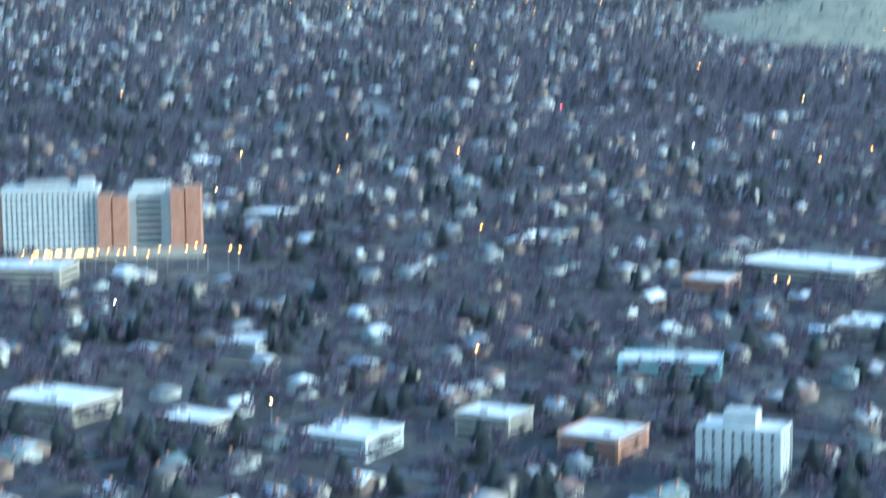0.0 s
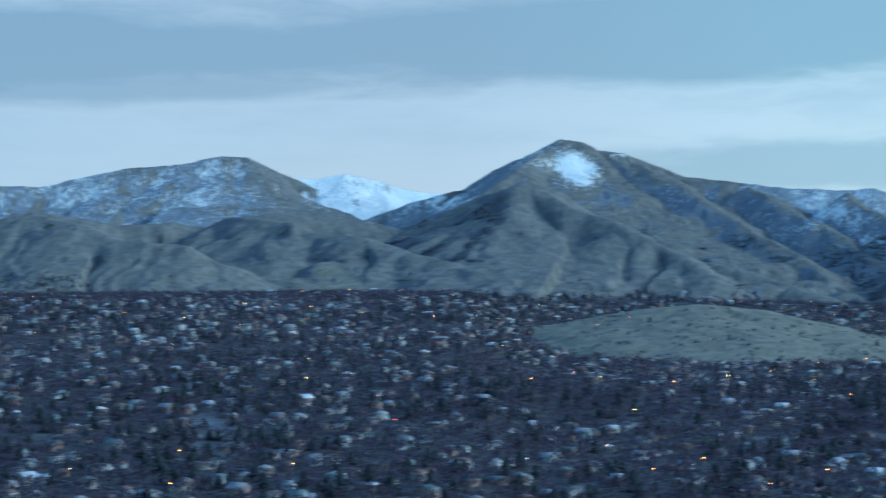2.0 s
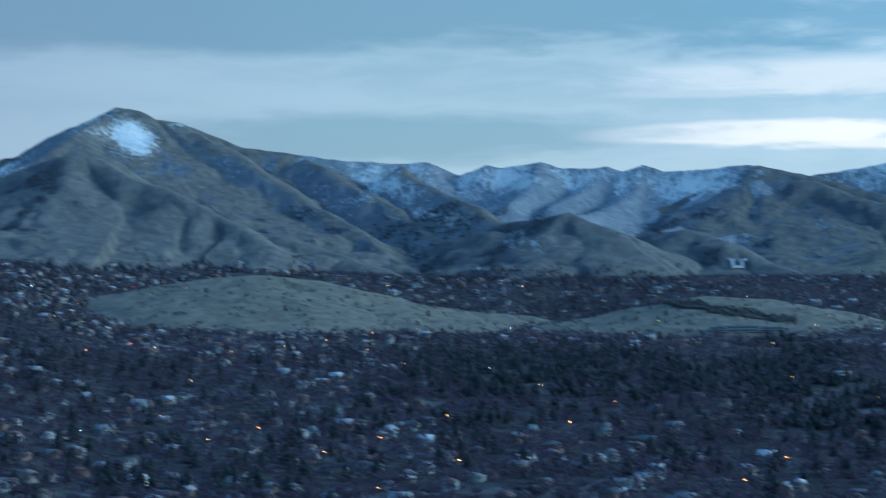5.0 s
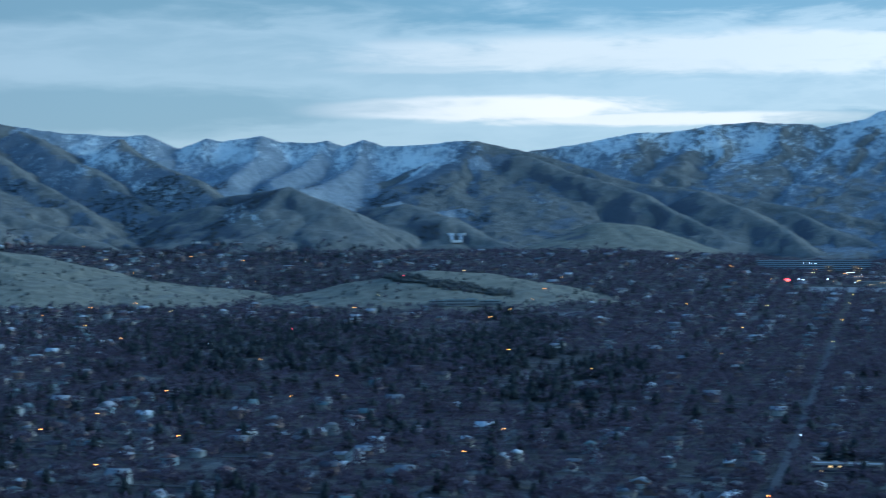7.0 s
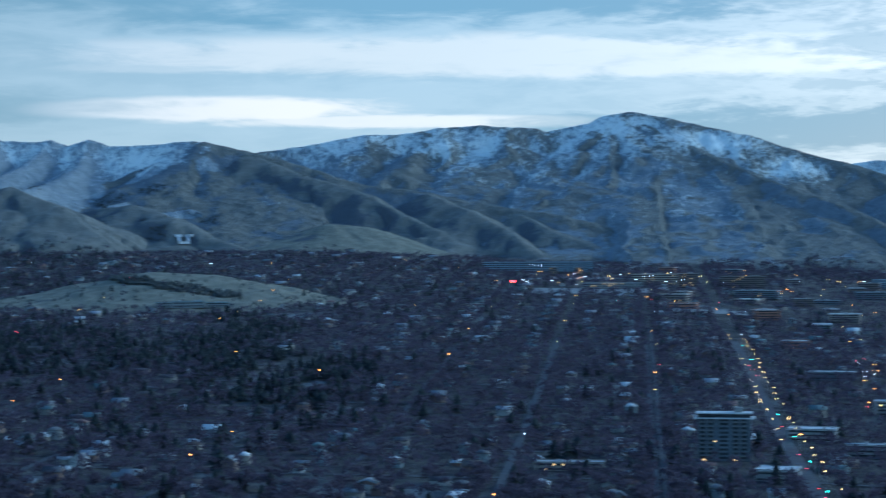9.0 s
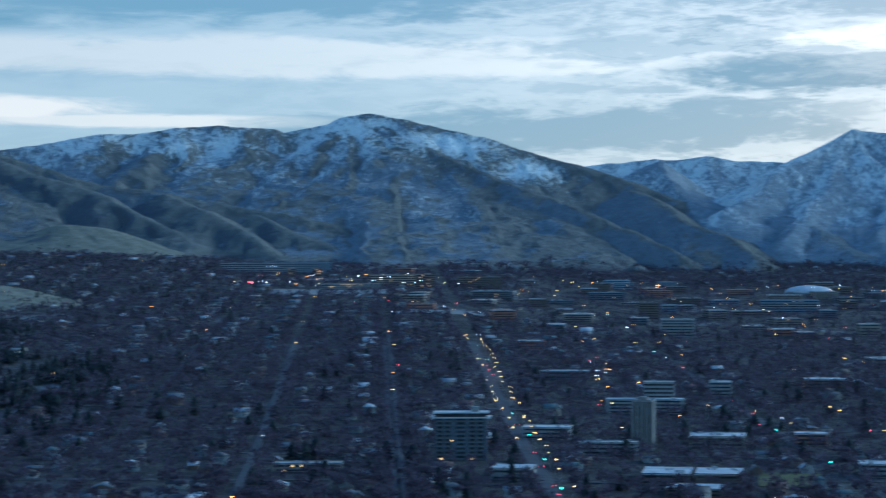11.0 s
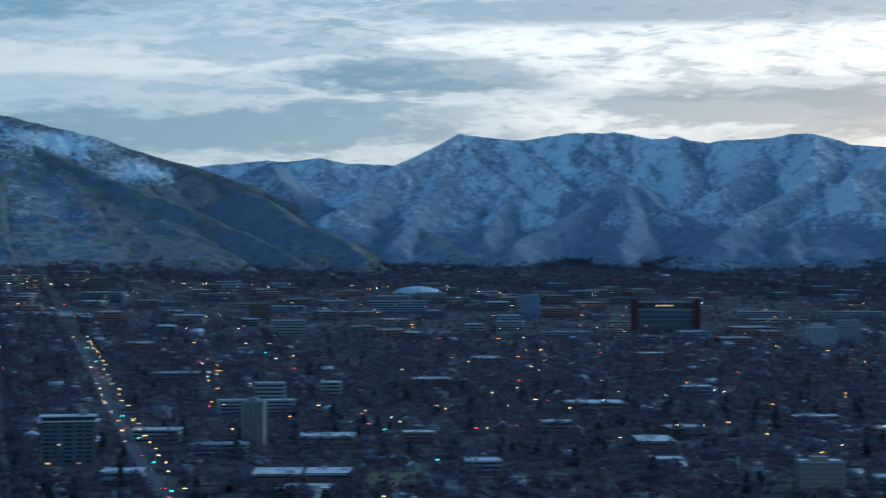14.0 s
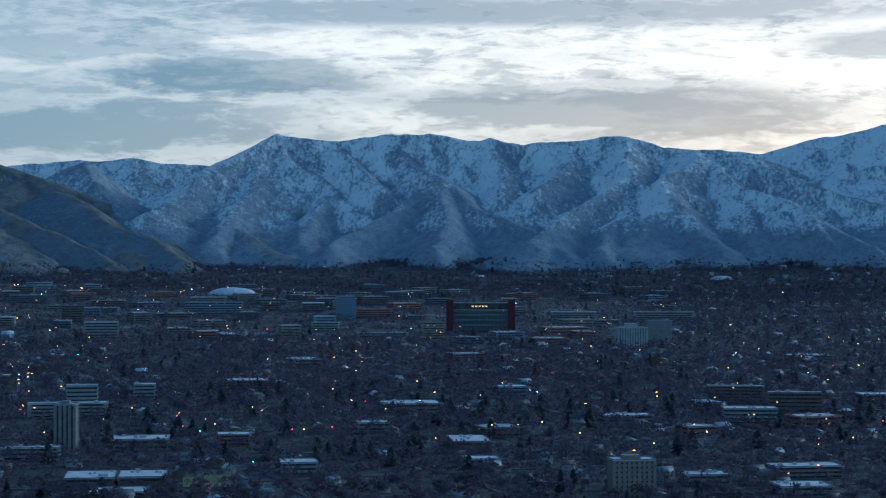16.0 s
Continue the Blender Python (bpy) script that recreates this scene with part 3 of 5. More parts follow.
def ground_colour(n):
    def mark(name):
        node = n.add("ShaderNodeAttribute")
        node.attribute_name = name
        return node.outputs["Fac"]
    at = place(n)
    big, mid, small = n.noise(at, 0.012, 5.0), n.noise(at, 0.05, 5.0, 0.6), n.noise(at, 0.22, 4.0, 0.65)
    # valley floor: winter lawns, bare earth and asphalt
    lawn = n.mix(n.ramp(mid, 0.42, 0.62), (0.042, 0.038, 0.040), (0.082, 0.076, 0.065))
    lawn = n.mix(n.ramp(small, 0.58, 0.70), lawn, (0.17, 0.165, 0.16))
    # hills: dry grass with scrub in the hollows
    grass = n.mix(n.ramp(mid, 0.35, 0.68), (0.122, 0.116, 0.100), (0.182, 0.171, 0.146))
    grass = n.mix(n.ramp(mark("bare"), 0.02, 0.12), n.mix(n.ramp(mid, 0.35, 0.68), (0.148, 0.136, 0.100), (0.225, 0.202, 0.146)), grass)
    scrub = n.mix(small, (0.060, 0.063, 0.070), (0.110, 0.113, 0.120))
    # the high slopes are bare rock and grey brush, paled and blued for haze
    hazed_stone = n.mix(n.ramp(n.math("ADD", n.math("MULTIPLY", mid, 0.5), n.math("MULTIPLY", small, 0.5)), 0.36, 0.64), (0.185, 0.205, 0.220), (0.305, 0.328, 0.342))
    scrub = n.mix(n.ramp(mark("bare"), 0.3, 0.9), scrub, hazed_stone)
    bush = n.ramp(n.math("ADD", mark("wild"), n.math("ADD", n.math("MULTIPLY", n.math("SUBTRACT", n.noise(at, 0.03, 6.0, 0.62), 0.5), 1.5), n.math("MULTIPLY", n.math("SUBTRACT", small, 0.5), 0.5))), 0.42, 0.75)
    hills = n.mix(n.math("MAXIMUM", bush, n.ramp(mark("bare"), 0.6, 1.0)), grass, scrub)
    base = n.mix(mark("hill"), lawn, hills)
    # snow lies in drifts drawn out down the fall of the slope, which is away from the valley's middle
    split = n.add("ShaderNodeSeparateXYZ")
    n.link(at, split.inputs[0])
    sx, sy, sz = split.outputs
    around = n.math("MULTIPLY", n.math("ARCTAN2", sx, sy), 4500.0)
    outward = n.math("SQRT", n.math("ADD", n.math("MULTIPLY", sx, sx), n.math("MULTIPLY", sy, sy)))
    slope = n.vector(around, n.math("MULTIPLY", outward, 0.42), n.math("MULTIPLY", sz, 0.3))
    brush, speck = n.noise(slope, 0.03, 9.0, 0.74), n.noise(slope, 0.13, 6.0, 0.85)
    broken = n.math("ADD", n.math("MULTIPLY", n.math("SUBTRACT", brush, 0.5), 2.4), n.math("MULTIPLY", n.math("SUBTRACT", speck, 0.5), 4.6))
    white = n.ramp(n.math("ADD", mark("snow"), broken), 0.0, 0.50, smooth=False)
    tint = n.mix(big, (0.86, 0.84, 0.75), (0.91, 0.89, 0.80))
    thick = n.ramp(mark("snow"), -0.2, 0.9, 0.66, 0.90)
    return n.mix(n.math("MULTIPLY", white, thick), base, tint)


def ground_relief(n):
    """Crags and ledges on the bare mountainsides, finer grain elsewhere."""
    node = n.add("ShaderNodeAttribute")
    node.attribute_name = "bare"
    crags = n.math("MULTIPLY", n.noise(place(n), 0.05, 8.0, 0.68, 0.6), n.ramp(node.outputs["Fac"], 0.15, 0.8, 14.0, 62.0))
    return n.math("ADD", crags, n.noise(place(n), 0.3, 5.0, 0.65))


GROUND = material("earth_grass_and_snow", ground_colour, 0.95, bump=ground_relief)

BRICKISH = ((0.18, 0.12, 0.10), (0.26, 0.235, 0.205), (0.38, 0.38, 0.36), (0.22, 0.255, 0.265), (0.18, 0.125, 0.105), (0.26, 0.27, 0.265), (0.18, 0.135, 0.12), (0.19, 0.235, 0.25), (0.27, 0.245, 0.21))
ROOFING = ((0.10, 0.09, 0.09), (0.17, 0.165, 0.165), (0.25, 0.255, 0.26), (0.12, 0.09, 0.075), (0.18, 0.185, 0.195), (0.08, 0.08, 0.09), (0.52, 0.53, 0.53), (0.16, 0.09, 0.08), (0.12, 0.16, 0.16), (0.30, 0.30, 0.31))
HOUSE_WALL = material("house_wall", palette(chance, BRICKISH), 0.8)
HOUSE_ROOF = material("shingle_roof", palette(chance, ROOFING, 1.2), 0.6)
FAR_WALL = material("house_wall_afar", palette(island, BRICKISH), 0.8)
FAR_ROOF = material("shingle_roof_afar", palette(island, ROOFING, 1.2), 0.6)
TRIM = material("white_trim", mottled((0.60, 0.60, 0.58), (0.74, 0.74, 0.72)), 0.6)
GLASS = material("window_glass", mottled((0.015, 0.018, 0.022), (0.06, 0.065, 0.07), 0.2), 0.12, gloss=0.6)
BARK = material("bark", mottled((0.075, 0.062, 0.056), (0.15, 0.125, 0.11), 1.5), 0.95)
# twig and needle tones lean violet and blue to stand in for haze
TWIG = material("bare_twigs", palette(island, ((0.070, 0.056, 0.078), (0.094, 0.076, 0.104), (0.124, 0.102, 0.136), (0.080, 0.064, 0.088), (0.108, 0.088, 0.120)), 0.05), 0.95)
NEEDLE = material("evergreen_needles", palette(island, ((0.030, 0.038, 0.043), (0.040, 0.050, 0.050), (0.052, 0.062, 0.060), (0.035, 0.044, 0.050)), 0.1), 0.9)


def translucent(mat, share):
    """Thin twigs and needles pass part of the light on."""
    tree = mat.node_tree
    shader = next(v for v in tree.nodes if v.type == "BSDF_PRINCIPLED")
    out = next(v for v in tree.nodes if v.type == "OUTPUT_MATERIAL")
    back, mix = tree.nodes.new("ShaderNodeBsdfTranslucent"), tree.nodes.new("ShaderNodeMixShader")
    tree.links.new(shader.inputs["Base Color"].links[0].from_socket, back.inputs["Color"])
    mix.inputs[0].default_value = share
    tree.links.new(shader.outputs[0], mix.inputs[1])
    tree.links.new(back.outputs[0], mix.inputs[2])
    tree.links.new(mix.outputs[0], out.inputs[0])


translucent(TWIG, 0.45)
translucent(NEEDLE, 0.35)
SCRUB = material("scrub_oak", palette(island, ((0.06, 0.062, 0.056), (0.085, 0.085, 0.075), (0.11, 0.108, 0.095)), 0.1), 0.95)
ASPHALT = material("worn_asphalt", mottled((0.055, 0.055, 0.06), (0.095, 0.095, 0.10), 0.15), 0.8)
CONCRETE = material("pale_concrete", mottled((0.175, 0.175, 0.17), (0.25, 0.25, 0.24), 0.25), 0.8)
WHITE_WALL = material("white_precast_wall", mottled((0.26, 0.27, 0.26), (0.34, 0.35, 0.34), 0.3), 0.8)
WHITE_ROOF = material("white_membrane_roof", mottled((0.38, 0.39, 0.39), (0.56, 0.56, 0.55), 0.12), 0.6)
GREY_ROOF = material("gravel_roof", mottled((0.22, 0.22, 0.23), (0.38, 0.38, 0.39), 0.2), 0.5)
BROWN_BRICK = material("brown_brick", mottled((0.23, 0.10, 0.065), (0.33, 0.155, 0.105), 0.5), 0.85)
RED_PANEL = material("dark_red_panel", mottled((0.060, 0.012, 0.015), (0.092, 0.02, 0.024), 0.3), 0.7)
TAN_WALL = material("tan_wall", mottled((0.19, 0.165, 0.135), (0.26, 0.23, 0.19), 0.4), 0.8)
DARK_WALL = material("dark_brick", mottled((0.09, 0.065, 0.055), (0.16, 0.12, 0.10), 0.5), 0.85)
BLUE_WALL = material("blue_grey_panel", mottled((0.115, 0.16, 0.205), (0.18, 0.235, 0.285), 0.3), 0.5)
TOWER_WALL = material("warm_grey_concrete", mottled((0.16, 0.15, 0.14), (0.22, 0.205, 0.19), 0.3), 0.85)
SLATE_WALL = material("slate_grey_wall", mottled((0.07, 0.085, 0.10), (0.12, 0.14, 0.16), 0.4), 0.8)
TEAL_WALL = material("faded_teal_panel", mottled((0.12, 0.25, 0.26), (0.20, 0.36, 0.36), 0.4), 0.7)
LAWN = material("winter_turf", mottled((0.09, 0.09, 0.035), (0.15, 0.14, 0.06), 0.08), 0.95)
STEEL = material("galvanised_steel", mottled((0.30, 0.30, 0.31), (0.42, 0.42, 0.43), 3.0), 0.45, 0.8)


def glowing(name, colour, strength):
    mat = bpy.data.materials.new(name)
    mat.use_nodes = True
    n = Nodes(mat.node_tree)
    shader = n.add("ShaderNodeEmission")
    shader.inputs[0].default_value, shader.inputs[1].default_value = (*colour, 1.0), strength
    n.link(shader.outputs[0], n.add("ShaderNodeOutputMaterial").inputs[0])
    mat.cycles.emission_sampling = "NONE"
    return mat


SODIUM = glowing("sodium_light", (1.0, 0.26, 0.04), 17.0)
WARM = glowing("warm_light", (1.0, 0.46, 0.12), 15.0)
COOL = glowing("white_light", (0.92, 0.95, 1.0), 13.0)
STOP_RED = glowing("red_light", (1.0, 0.05, 0.06), 14.0)
HEADLIGHT = glowing("headlight", (1.0, 0.9, 0.75), 3.0)
GO_GREEN = glowing("green_light", (0.10, 1.0, 0.70), 12.0)
LIT_WINDOW = glowing("lit_window", (1.0, 0.62, 0.25), 1.6)
UMBER_WALL = material("grey_umber_brick", mottled((0.17, 0.135, 0.115), (0.26, 0.215, 0.185), 0.5), 0.85)

# ---- ground: one sheet from under the drone to the skyline ----
def build_ground():
    bb, rr = np.meshgrid(BEARINGS, RANGES)
    z, snow, wild, hill, bare = (v.ravel() for v in FIELD)
    a = np.radians(bb.ravel())
    xyz = np.stack([rr.ravel() * np.sin(a), rr.ravel() * np.cos(a), z], -1)
    nb, nr = len(BEARINGS), len(RANGES)
    i = (np.arange(nr - 1)[:, None] * nb + np.arange(nb - 1)[None, :]).ravel()
    quads = np.stack([i, i + nb, i + nb + 1, i + 1], -1)[:, ::-1]
    mesh = mesh_from("ground", xyz, quads)
    for name, values in (("snow", snow), ("wild", wild), ("hill", hill), ("bare", bare)):
        mesh.attributes.new(name, "FLOAT", "POINT").data.foreach_set("value", values.astype(np.float32))
    mesh.materials.append(GROUND)
    mesh.polygons.foreach_set("use_smooth", np.ones(len(quads), bool))
    return tagged(new("ground", mesh), "winter valley floor rising into dry grass foothills and snowy mountains", "ground", kind="structure")


def mesh_from(name, xyz, faces):
    """A mesh from arrays; all faces have the same number of corners."""
    mesh = bpy.data.meshes.new(name)
    faces = np.asarray(faces)
    count, corners = faces.shape
    mesh.vertices.add(len(xyz))
    mesh.vertices.foreach_set("co", np.asarray(xyz, np.float32).ravel())
    mesh.loops.add(count * corners)
    mesh.loops.foreach_set("vertex_index", faces.astype(np.int32).ravel())
    mesh.polygons.add(count)
    mesh.polygons.foreach_set("loop_start", np.arange(0, count * corners, corners, dtype=np.int32))
    mesh.update(calc_edges=True)
    return mesh


build_ground()

# ---- building kit ----
GRID = 40.0  # bearing of the long streets


def box(bm, x0, x1, y0, y1, z0, z1):
    v = [bm.verts.new((x, y, z)) for z in (z0, z1) for y in (y0, y1) for x in (x0, x1)]
    for f in ((0, 2, 3, 1), (4, 5, 7, 6), (0, 1, 5, 4), (2, 6, 7, 3), (0, 4, 6, 2), (1, 3, 7, 5)):
        bm.faces.new([v[i] for i in f])
    return bm


def ring(bm, profile, sides, x=0.0, y=0.0, cap=True):
    """A lathe of (radius, height) rows."""
    rows = [[bm.verts.new((x + r * math.cos(2 * math.pi * i / sides), y + r * math.sin(2 * math.pi * i / sides), z)) for i in range(sides)] for r, z in profile]
    for a, b in zip(rows, rows[1:]):
        for i in range(sides):
            bm.faces.new((a[i], a[(i + 1) % sides], b[(i + 1) % sides], b[i]))
    if cap:
        bm.faces.new(rows[-1])
        bm.faces.new(rows[0][::-1])
    return bm


def data(name, bm, mat, soft=False):
    mesh = bpy.data.meshes.new(name)
    bmesh.ops.recalc_face_normals(bm, faces=bm.faces)
    bm.to_mesh(mesh)
    bm.free()
    mesh.materials.append(mat)
    if soft:
        mesh.polygons.foreach_set("use_smooth", np.ones(len(mesh.polygons), bool))
    return mesh


def part(name, bm, mat, parent, label="", soft=False, at=None):
    """One mesh object under a thing or a part."""
    ob = new(name, bm if isinstance(bm, bpy.types.Mesh) else data(name, bm, mat, soft))
    ob.parent = parent
    if at is not None:
        ob.matrix_basis = at
    return tagged(ob, label)


def thing(name, label, category, group="", m=None):
    ob = new(name)
    if m is not None:
        ob.matrix_basis = m
    return tagged(ob, label, category, group)


def stand(bearing, r, turn=GRID, lift=0.0):
    """A pose on the ground; local y looks along the bearing turn."""
    x, y, z = spot(bearing, r, lift)
    return pose(x, y, z, 0, 0, -turn)


KEEP_CLEAR = []  # x, y, radius round the large buildings


def clear_round(bearing, r, radius):
    p = spot(bearing, r)
    KEEP_CLEAR.append((p.x, p.y, radius))


def block(name, label, bearing, r, w, d, h, walls, roof, turn=GRID, floors=0, style="bands", penthouse=0.0, glow=0.0, category="building", group="", rng=random.Random(5)):
    """A flat-roofed building: core, floor bands or fins over dark glass, roof, parapet, roof gear."""
    ob = thing(name, label, category, group, stand(bearing, r, turn, -1.0))
    clear_round(bearing, r, 0.55 * max(w, d) + 4)
    h = h + 1.0
    x, y = w / 2, d / 2
    floors = floors or max(1, round(h / 3.3))
    if style == "plain":
        part("wall", box(bmesh.new(), -x, x, -y, y, 0, h), walls, ob)
        for side in (-1, 1):
            for k in range(floors):
                z = (k + 0.45) * h / floors
                if side < 0:
                    part("window_band", box(bmesh.new(), -x * 0.9, x * 0.9, side * y - 0.06, side * y + 0.06, z, z + 1.3), GLASS, ob)
                bm = box(bmesh.new(), side * x - 0.06, side * x + 0.06, -y * 0.85, y * 0.85, z, z + 1.3)
                part("window_band", bm, GLASS, ob)
    else:
        part("glazing", box(bmesh.new(), -x + 0.5, x - 0.5, -y + 0.5, y - 0.5, 0, h - 0.2), GLASS, ob)
        step = h / floors
        if style in ("bands", "grid"):
            for k in range(floors + 1):
                part("floor_band", box(bmesh.new(), -x, x, -y, y, max(0, k * step - 0.95), min(h, k * step + 0.95)), walls, ob)
        if style in ("fins", "grid"):
            n = max(3, round(w / 3.4))
            for k in range(n + 1):
                px = -x + 0.6 + k * (w - 1.2) / n
                for side in (-1, 1):
                    part("pier", box(bmesh.new(), px - 1.1, px + 1.1, side * y - 0.45, side * y + 0.12, 0, h), walls, ob)
            m = max(2, round(d / 3.6))
            for k in range(1, m):
                py = -y + k * d / m
                for side in (-1, 1):
                    part("pier", box(bmesh.new(), side * x - 0.4, side * x + 0.12, py - 1.2, py + 1.2, 0, h), walls, ob)
    if glow:
        for k in range(max(1, round(glow * 0.6))):
            fx, fz = rng.uniform(-x * 0.85, x * 0.5), (rng.randrange(floors) + 0.45) * h / floors
            part("lit_window", box(bmesh.new(), fx, fx + rng.uniform(0.8, 1.8), -y - 0.14, -y - 0.08, fz, fz + 1.2), LIT_WINDOW, ob, "lit window")
    top = part("roof", box(bmesh.new(), -x - 0.3, x + 0.3, -y - 0.3, y + 0.3, h, h + 0.35), roof, ob)
    bm = bmesh.new()
    for a in (-1, 1):
        box(bm, -x - 0.3, x + 0.3, a * (y + 0.15) - 0.15, a * (y + 0.15) + 0.15, h + 0.35, h + 0.95)
        box(bm, a * (x + 0.15) - 0.15, a * (x + 0.15) + 0.15, -y, y, h + 0.35, h + 0.95)
    part("parapet", bm, walls, top)
    if penthouse:
        part("penthouse", box(bmesh.new(), -x * 0.45, x * 0.35, -y * 0.5, y * 0.5, h + 0.35, h + 0.35 + penthouse), walls, top)
    for k in range(2 if w < 30 else 5):
        a, b, s = rng.uniform(-x * 0.8, x * 0.8), rng.uniform(-y * 0.7, y * 0.7), rng.uniform(0.7, 1.6)
        part("roof_unit", box(bmesh.new(), a - s, a + s, b - s * 0.7, b + s * 0.7, h + 0.35, h + 0.35 + s * 1.2), STEEL, top)
    return ob

# ---- large buildings ----
def hospital():
    ob = thing("hospital_tower", "white ribbed hospital with brown brick stair towers", "hospital", m=stand(-9.3, 1120, -4, -1) @ Matrix.Diagonal((1, 1, 0.89, 1)))
    clear_round(-9.3, 1120, 66)
    # white ribbed wing
    part("glazing", box(bmesh.new(), -69, -16, -9, 12, 0, 41), GLASS, ob)
    for k in range(19):
        part("pier", box(bmesh.new(), -70 + k * 2.9, -68.2 + k * 2.9, -10, -8, 0, 43), WHITE_WALL, ob)
    for k in range(10):
        part("floor_band", box(bmesh.new(), -70, -16.2, -9.6, 12.4, 3 + k * 4.1, 4.8 + k * 4.1), WHITE_WALL, ob)
    part("parapet", box(bmesh.new(), -70.5, -16.1, -10.4, 13, 41, 44.5), WHITE_WALL, ob)
    part("roof_plant", box(bmesh.new(), -58, -34, -4, 8, 44.5, 48), CONCRETE, ob)
    part("roof_plant", box(bmesh.new(), -28, -19, -2, 8, 44.5, 49), WHITE_WALL, ob)
    # brown towers
    for a, b, y0, top in ((-16, -8.6, -14, 39), (-7.8, 0.6, -12, 38), (25, 32.6, -12, 43), (33.4, 42, -9, 44), (-76, -70.6, -8, 42)):
        part("brick_tower", box(bmesh.new(), a, b, y0, 10, 0, top), BROWN_BRICK, ob)
    # white middle with balconies
    part("wall", box(bmesh.new(), 0.7, 25, -4, 12, 0, 42), WHITE_WALL, ob)
    for k in range(8):
        part("window_band", box(bmesh.new(), 5, 19, -4.3, -3.9, 6 + k * 4.2, 8 + k * 4.2), GLASS, ob)
        part("balcony", box(bmesh.new(), 4, 20, -5.4, -4, 4.6 + k * 4.2, 5.7 + k * 4.2), WHITE_WALL, ob)
    part("roof_plant", box(bmesh.new(), 3, 21, 0, 9, 42, 46), WHITE_WALL, ob)
    part("podium", box(bmesh.new(), -62, 44, -20, -13.4, 0, 6), TAN_WALL, ob)
    for k in range(6):
        part("lit_window", box(bmesh.new(), -52 + k * 6.1, -49 + k * 6.1, -20.2, -20.05, 3, 5), LIT_WINDOW, ob, "lit window")


def dome_arena():
    ob = thing("domed_arena", "round arena with a shallow white dome", "arena", m=stand(52.86, 3300, GRID, -5))
    clear_round(52.86, 3300, 46)
    part("drum", ring(bmesh.new(), ((40, 0), (40, 9), (41.5, 9), (41.5, 10.5)), 40), CONCRETE, ob)
    rows = [(41 * math.cos(a), 10.5 + 12.5 * math.sin(a)) for a in np.linspace(0, 1.5, 9)]
    part("dome", ring(bmesh.new(), rows, 40), WHITE_ROOF, ob, soft=True)
    part("entrance", box(bmesh.new(), -14, 14, -48, -39, 0, 8), DARK_WALL, ob)


def small_dome():
    ob = thing("domed_hall", "low white fabric dome on the bench", "sports hall", m=stand(67.3, 3720, GRID, -1))
    clear_round(67.3, 3720, 28)
    bm = ring(bmesh.new(), [(24 * math.cos(a), 8 * math.sin(a) + 1) for a in np.linspace(0, 1.45, 7)], 28)
    bmesh.ops.scale(bm, vec=(1, 0.6, 1), verts=bm.verts)
    part("dome", bm, WHITE_ROOF, ob, soft=True)
    part("base_ring", ring(bmesh.new(), ((14, 0), (14, 1.5)), 20), CONCRETE, ob)


def stadium():
    ob = thing("stadium", "football stadium with dark red corner towers", "stadium", m=stand(60.2, 2640, 60, -1))
    clear_round(60.2, 2640, 78)
    for side in (-1, 1):
        part("corner_tower", box(bmesh.new(), side * 42 - 5, side * 42 + 5, -8, 6, 0, 43), RED_PANEL, ob)
    part("press_box", box(bmesh.new(), -37, 37, -3, 6, 30, 38), GLASS, ob)
    part("press_roof", box(bmesh.new(), -38, 38, -4, 8, 38, 39.2), CONCRETE, ob)
    part("press_floor", box(bmesh.new(), -37, 37, -4, 7, 28.5, 30), CONCRETE, ob)
    for k in range(15):
        part("column", box(bmesh.new(), -37 + k * 5.2, -35.8 + k * 5.2, -3, -1.6, 0, 28.5), TOWER_WALL, ob)
    for k in range(3):
        part("concourse", box(bmesh.new(), -37, 37, -3, 20, 7 + k * 7, 8.2 + k * 7), BLUE_WALL, ob)
    # raked stand behind and round the field
    for k in range(10):
        part("seat_tier", box(bmesh.new(), -37, 37, 8 + k * 3.2, 11.2 + k * 3.2, 0, 27 - k * 2.5), BLUE_WALL, ob)
    for k in range(8):
        part("seat_tier", box(bmesh.new(), -46, 46, 95 + k * 3, 98 + k * 3, 0, 4 + k * 2.2), GREY_ROOF, ob)
    part("field", box(bmesh.new(), -35, 35, 42, 93, 0, 0.8), LAWN, ob)
    for k in range(5):
        part("lit_window", box(bmesh.new(), -12 + k * 4.6, -9.6 + k * 4.6, -3.2, -3.05, 33, 35), LIT_WINDOW, ob, "lit window")
    part("flood_light", box(bmesh.new(), 46, 47.6, -6, -5, 38, 39.2), COOL, ob, "bright flood light")


def hill_letter():
    """The large white letter U laid out in concrete on the hillside."""
    ob = thing("hillside_letter", "large white concrete letter U on a grassy hillside", "hillside letter")
    strokes = (((26.58, 0.32), (26.62, 0.14)), ((26.60, 0.13), (26.90, 0.13)), ((26.88, 0.14), (26.86, 0.32)), ((26.48, 0.33), (26.68, 0.33)), ((26.78, 0.33), (26.98, 0.33)))
    for a, b in strokes:
        p, q = slope_spot(*a, 4.0), slope_spot(*b, 4.0)
        along = (q - p).normalized()
        side = along.cross(Vector((0, 0, 1))).normalized() * 2.8
        up = Vector((0, 0, 2.4))
        bm = bmesh.new()
        lo = [bm.verts.new(v - up) for v in (p - side, p + side, q + side, q - side)]
        hi = [bm.verts.new(v + up) for v in (p - side, p + side, q + side, q - side)]
        bm.faces.new(hi), bm.faces.new(lo[::-1])
        for i in range(4):
            bm.faces.new((lo[i], lo[(i + 1) % 4], hi[(i + 1) % 4], hi[i]))
        part("stroke", bm, WHITE_ROOF, ob)


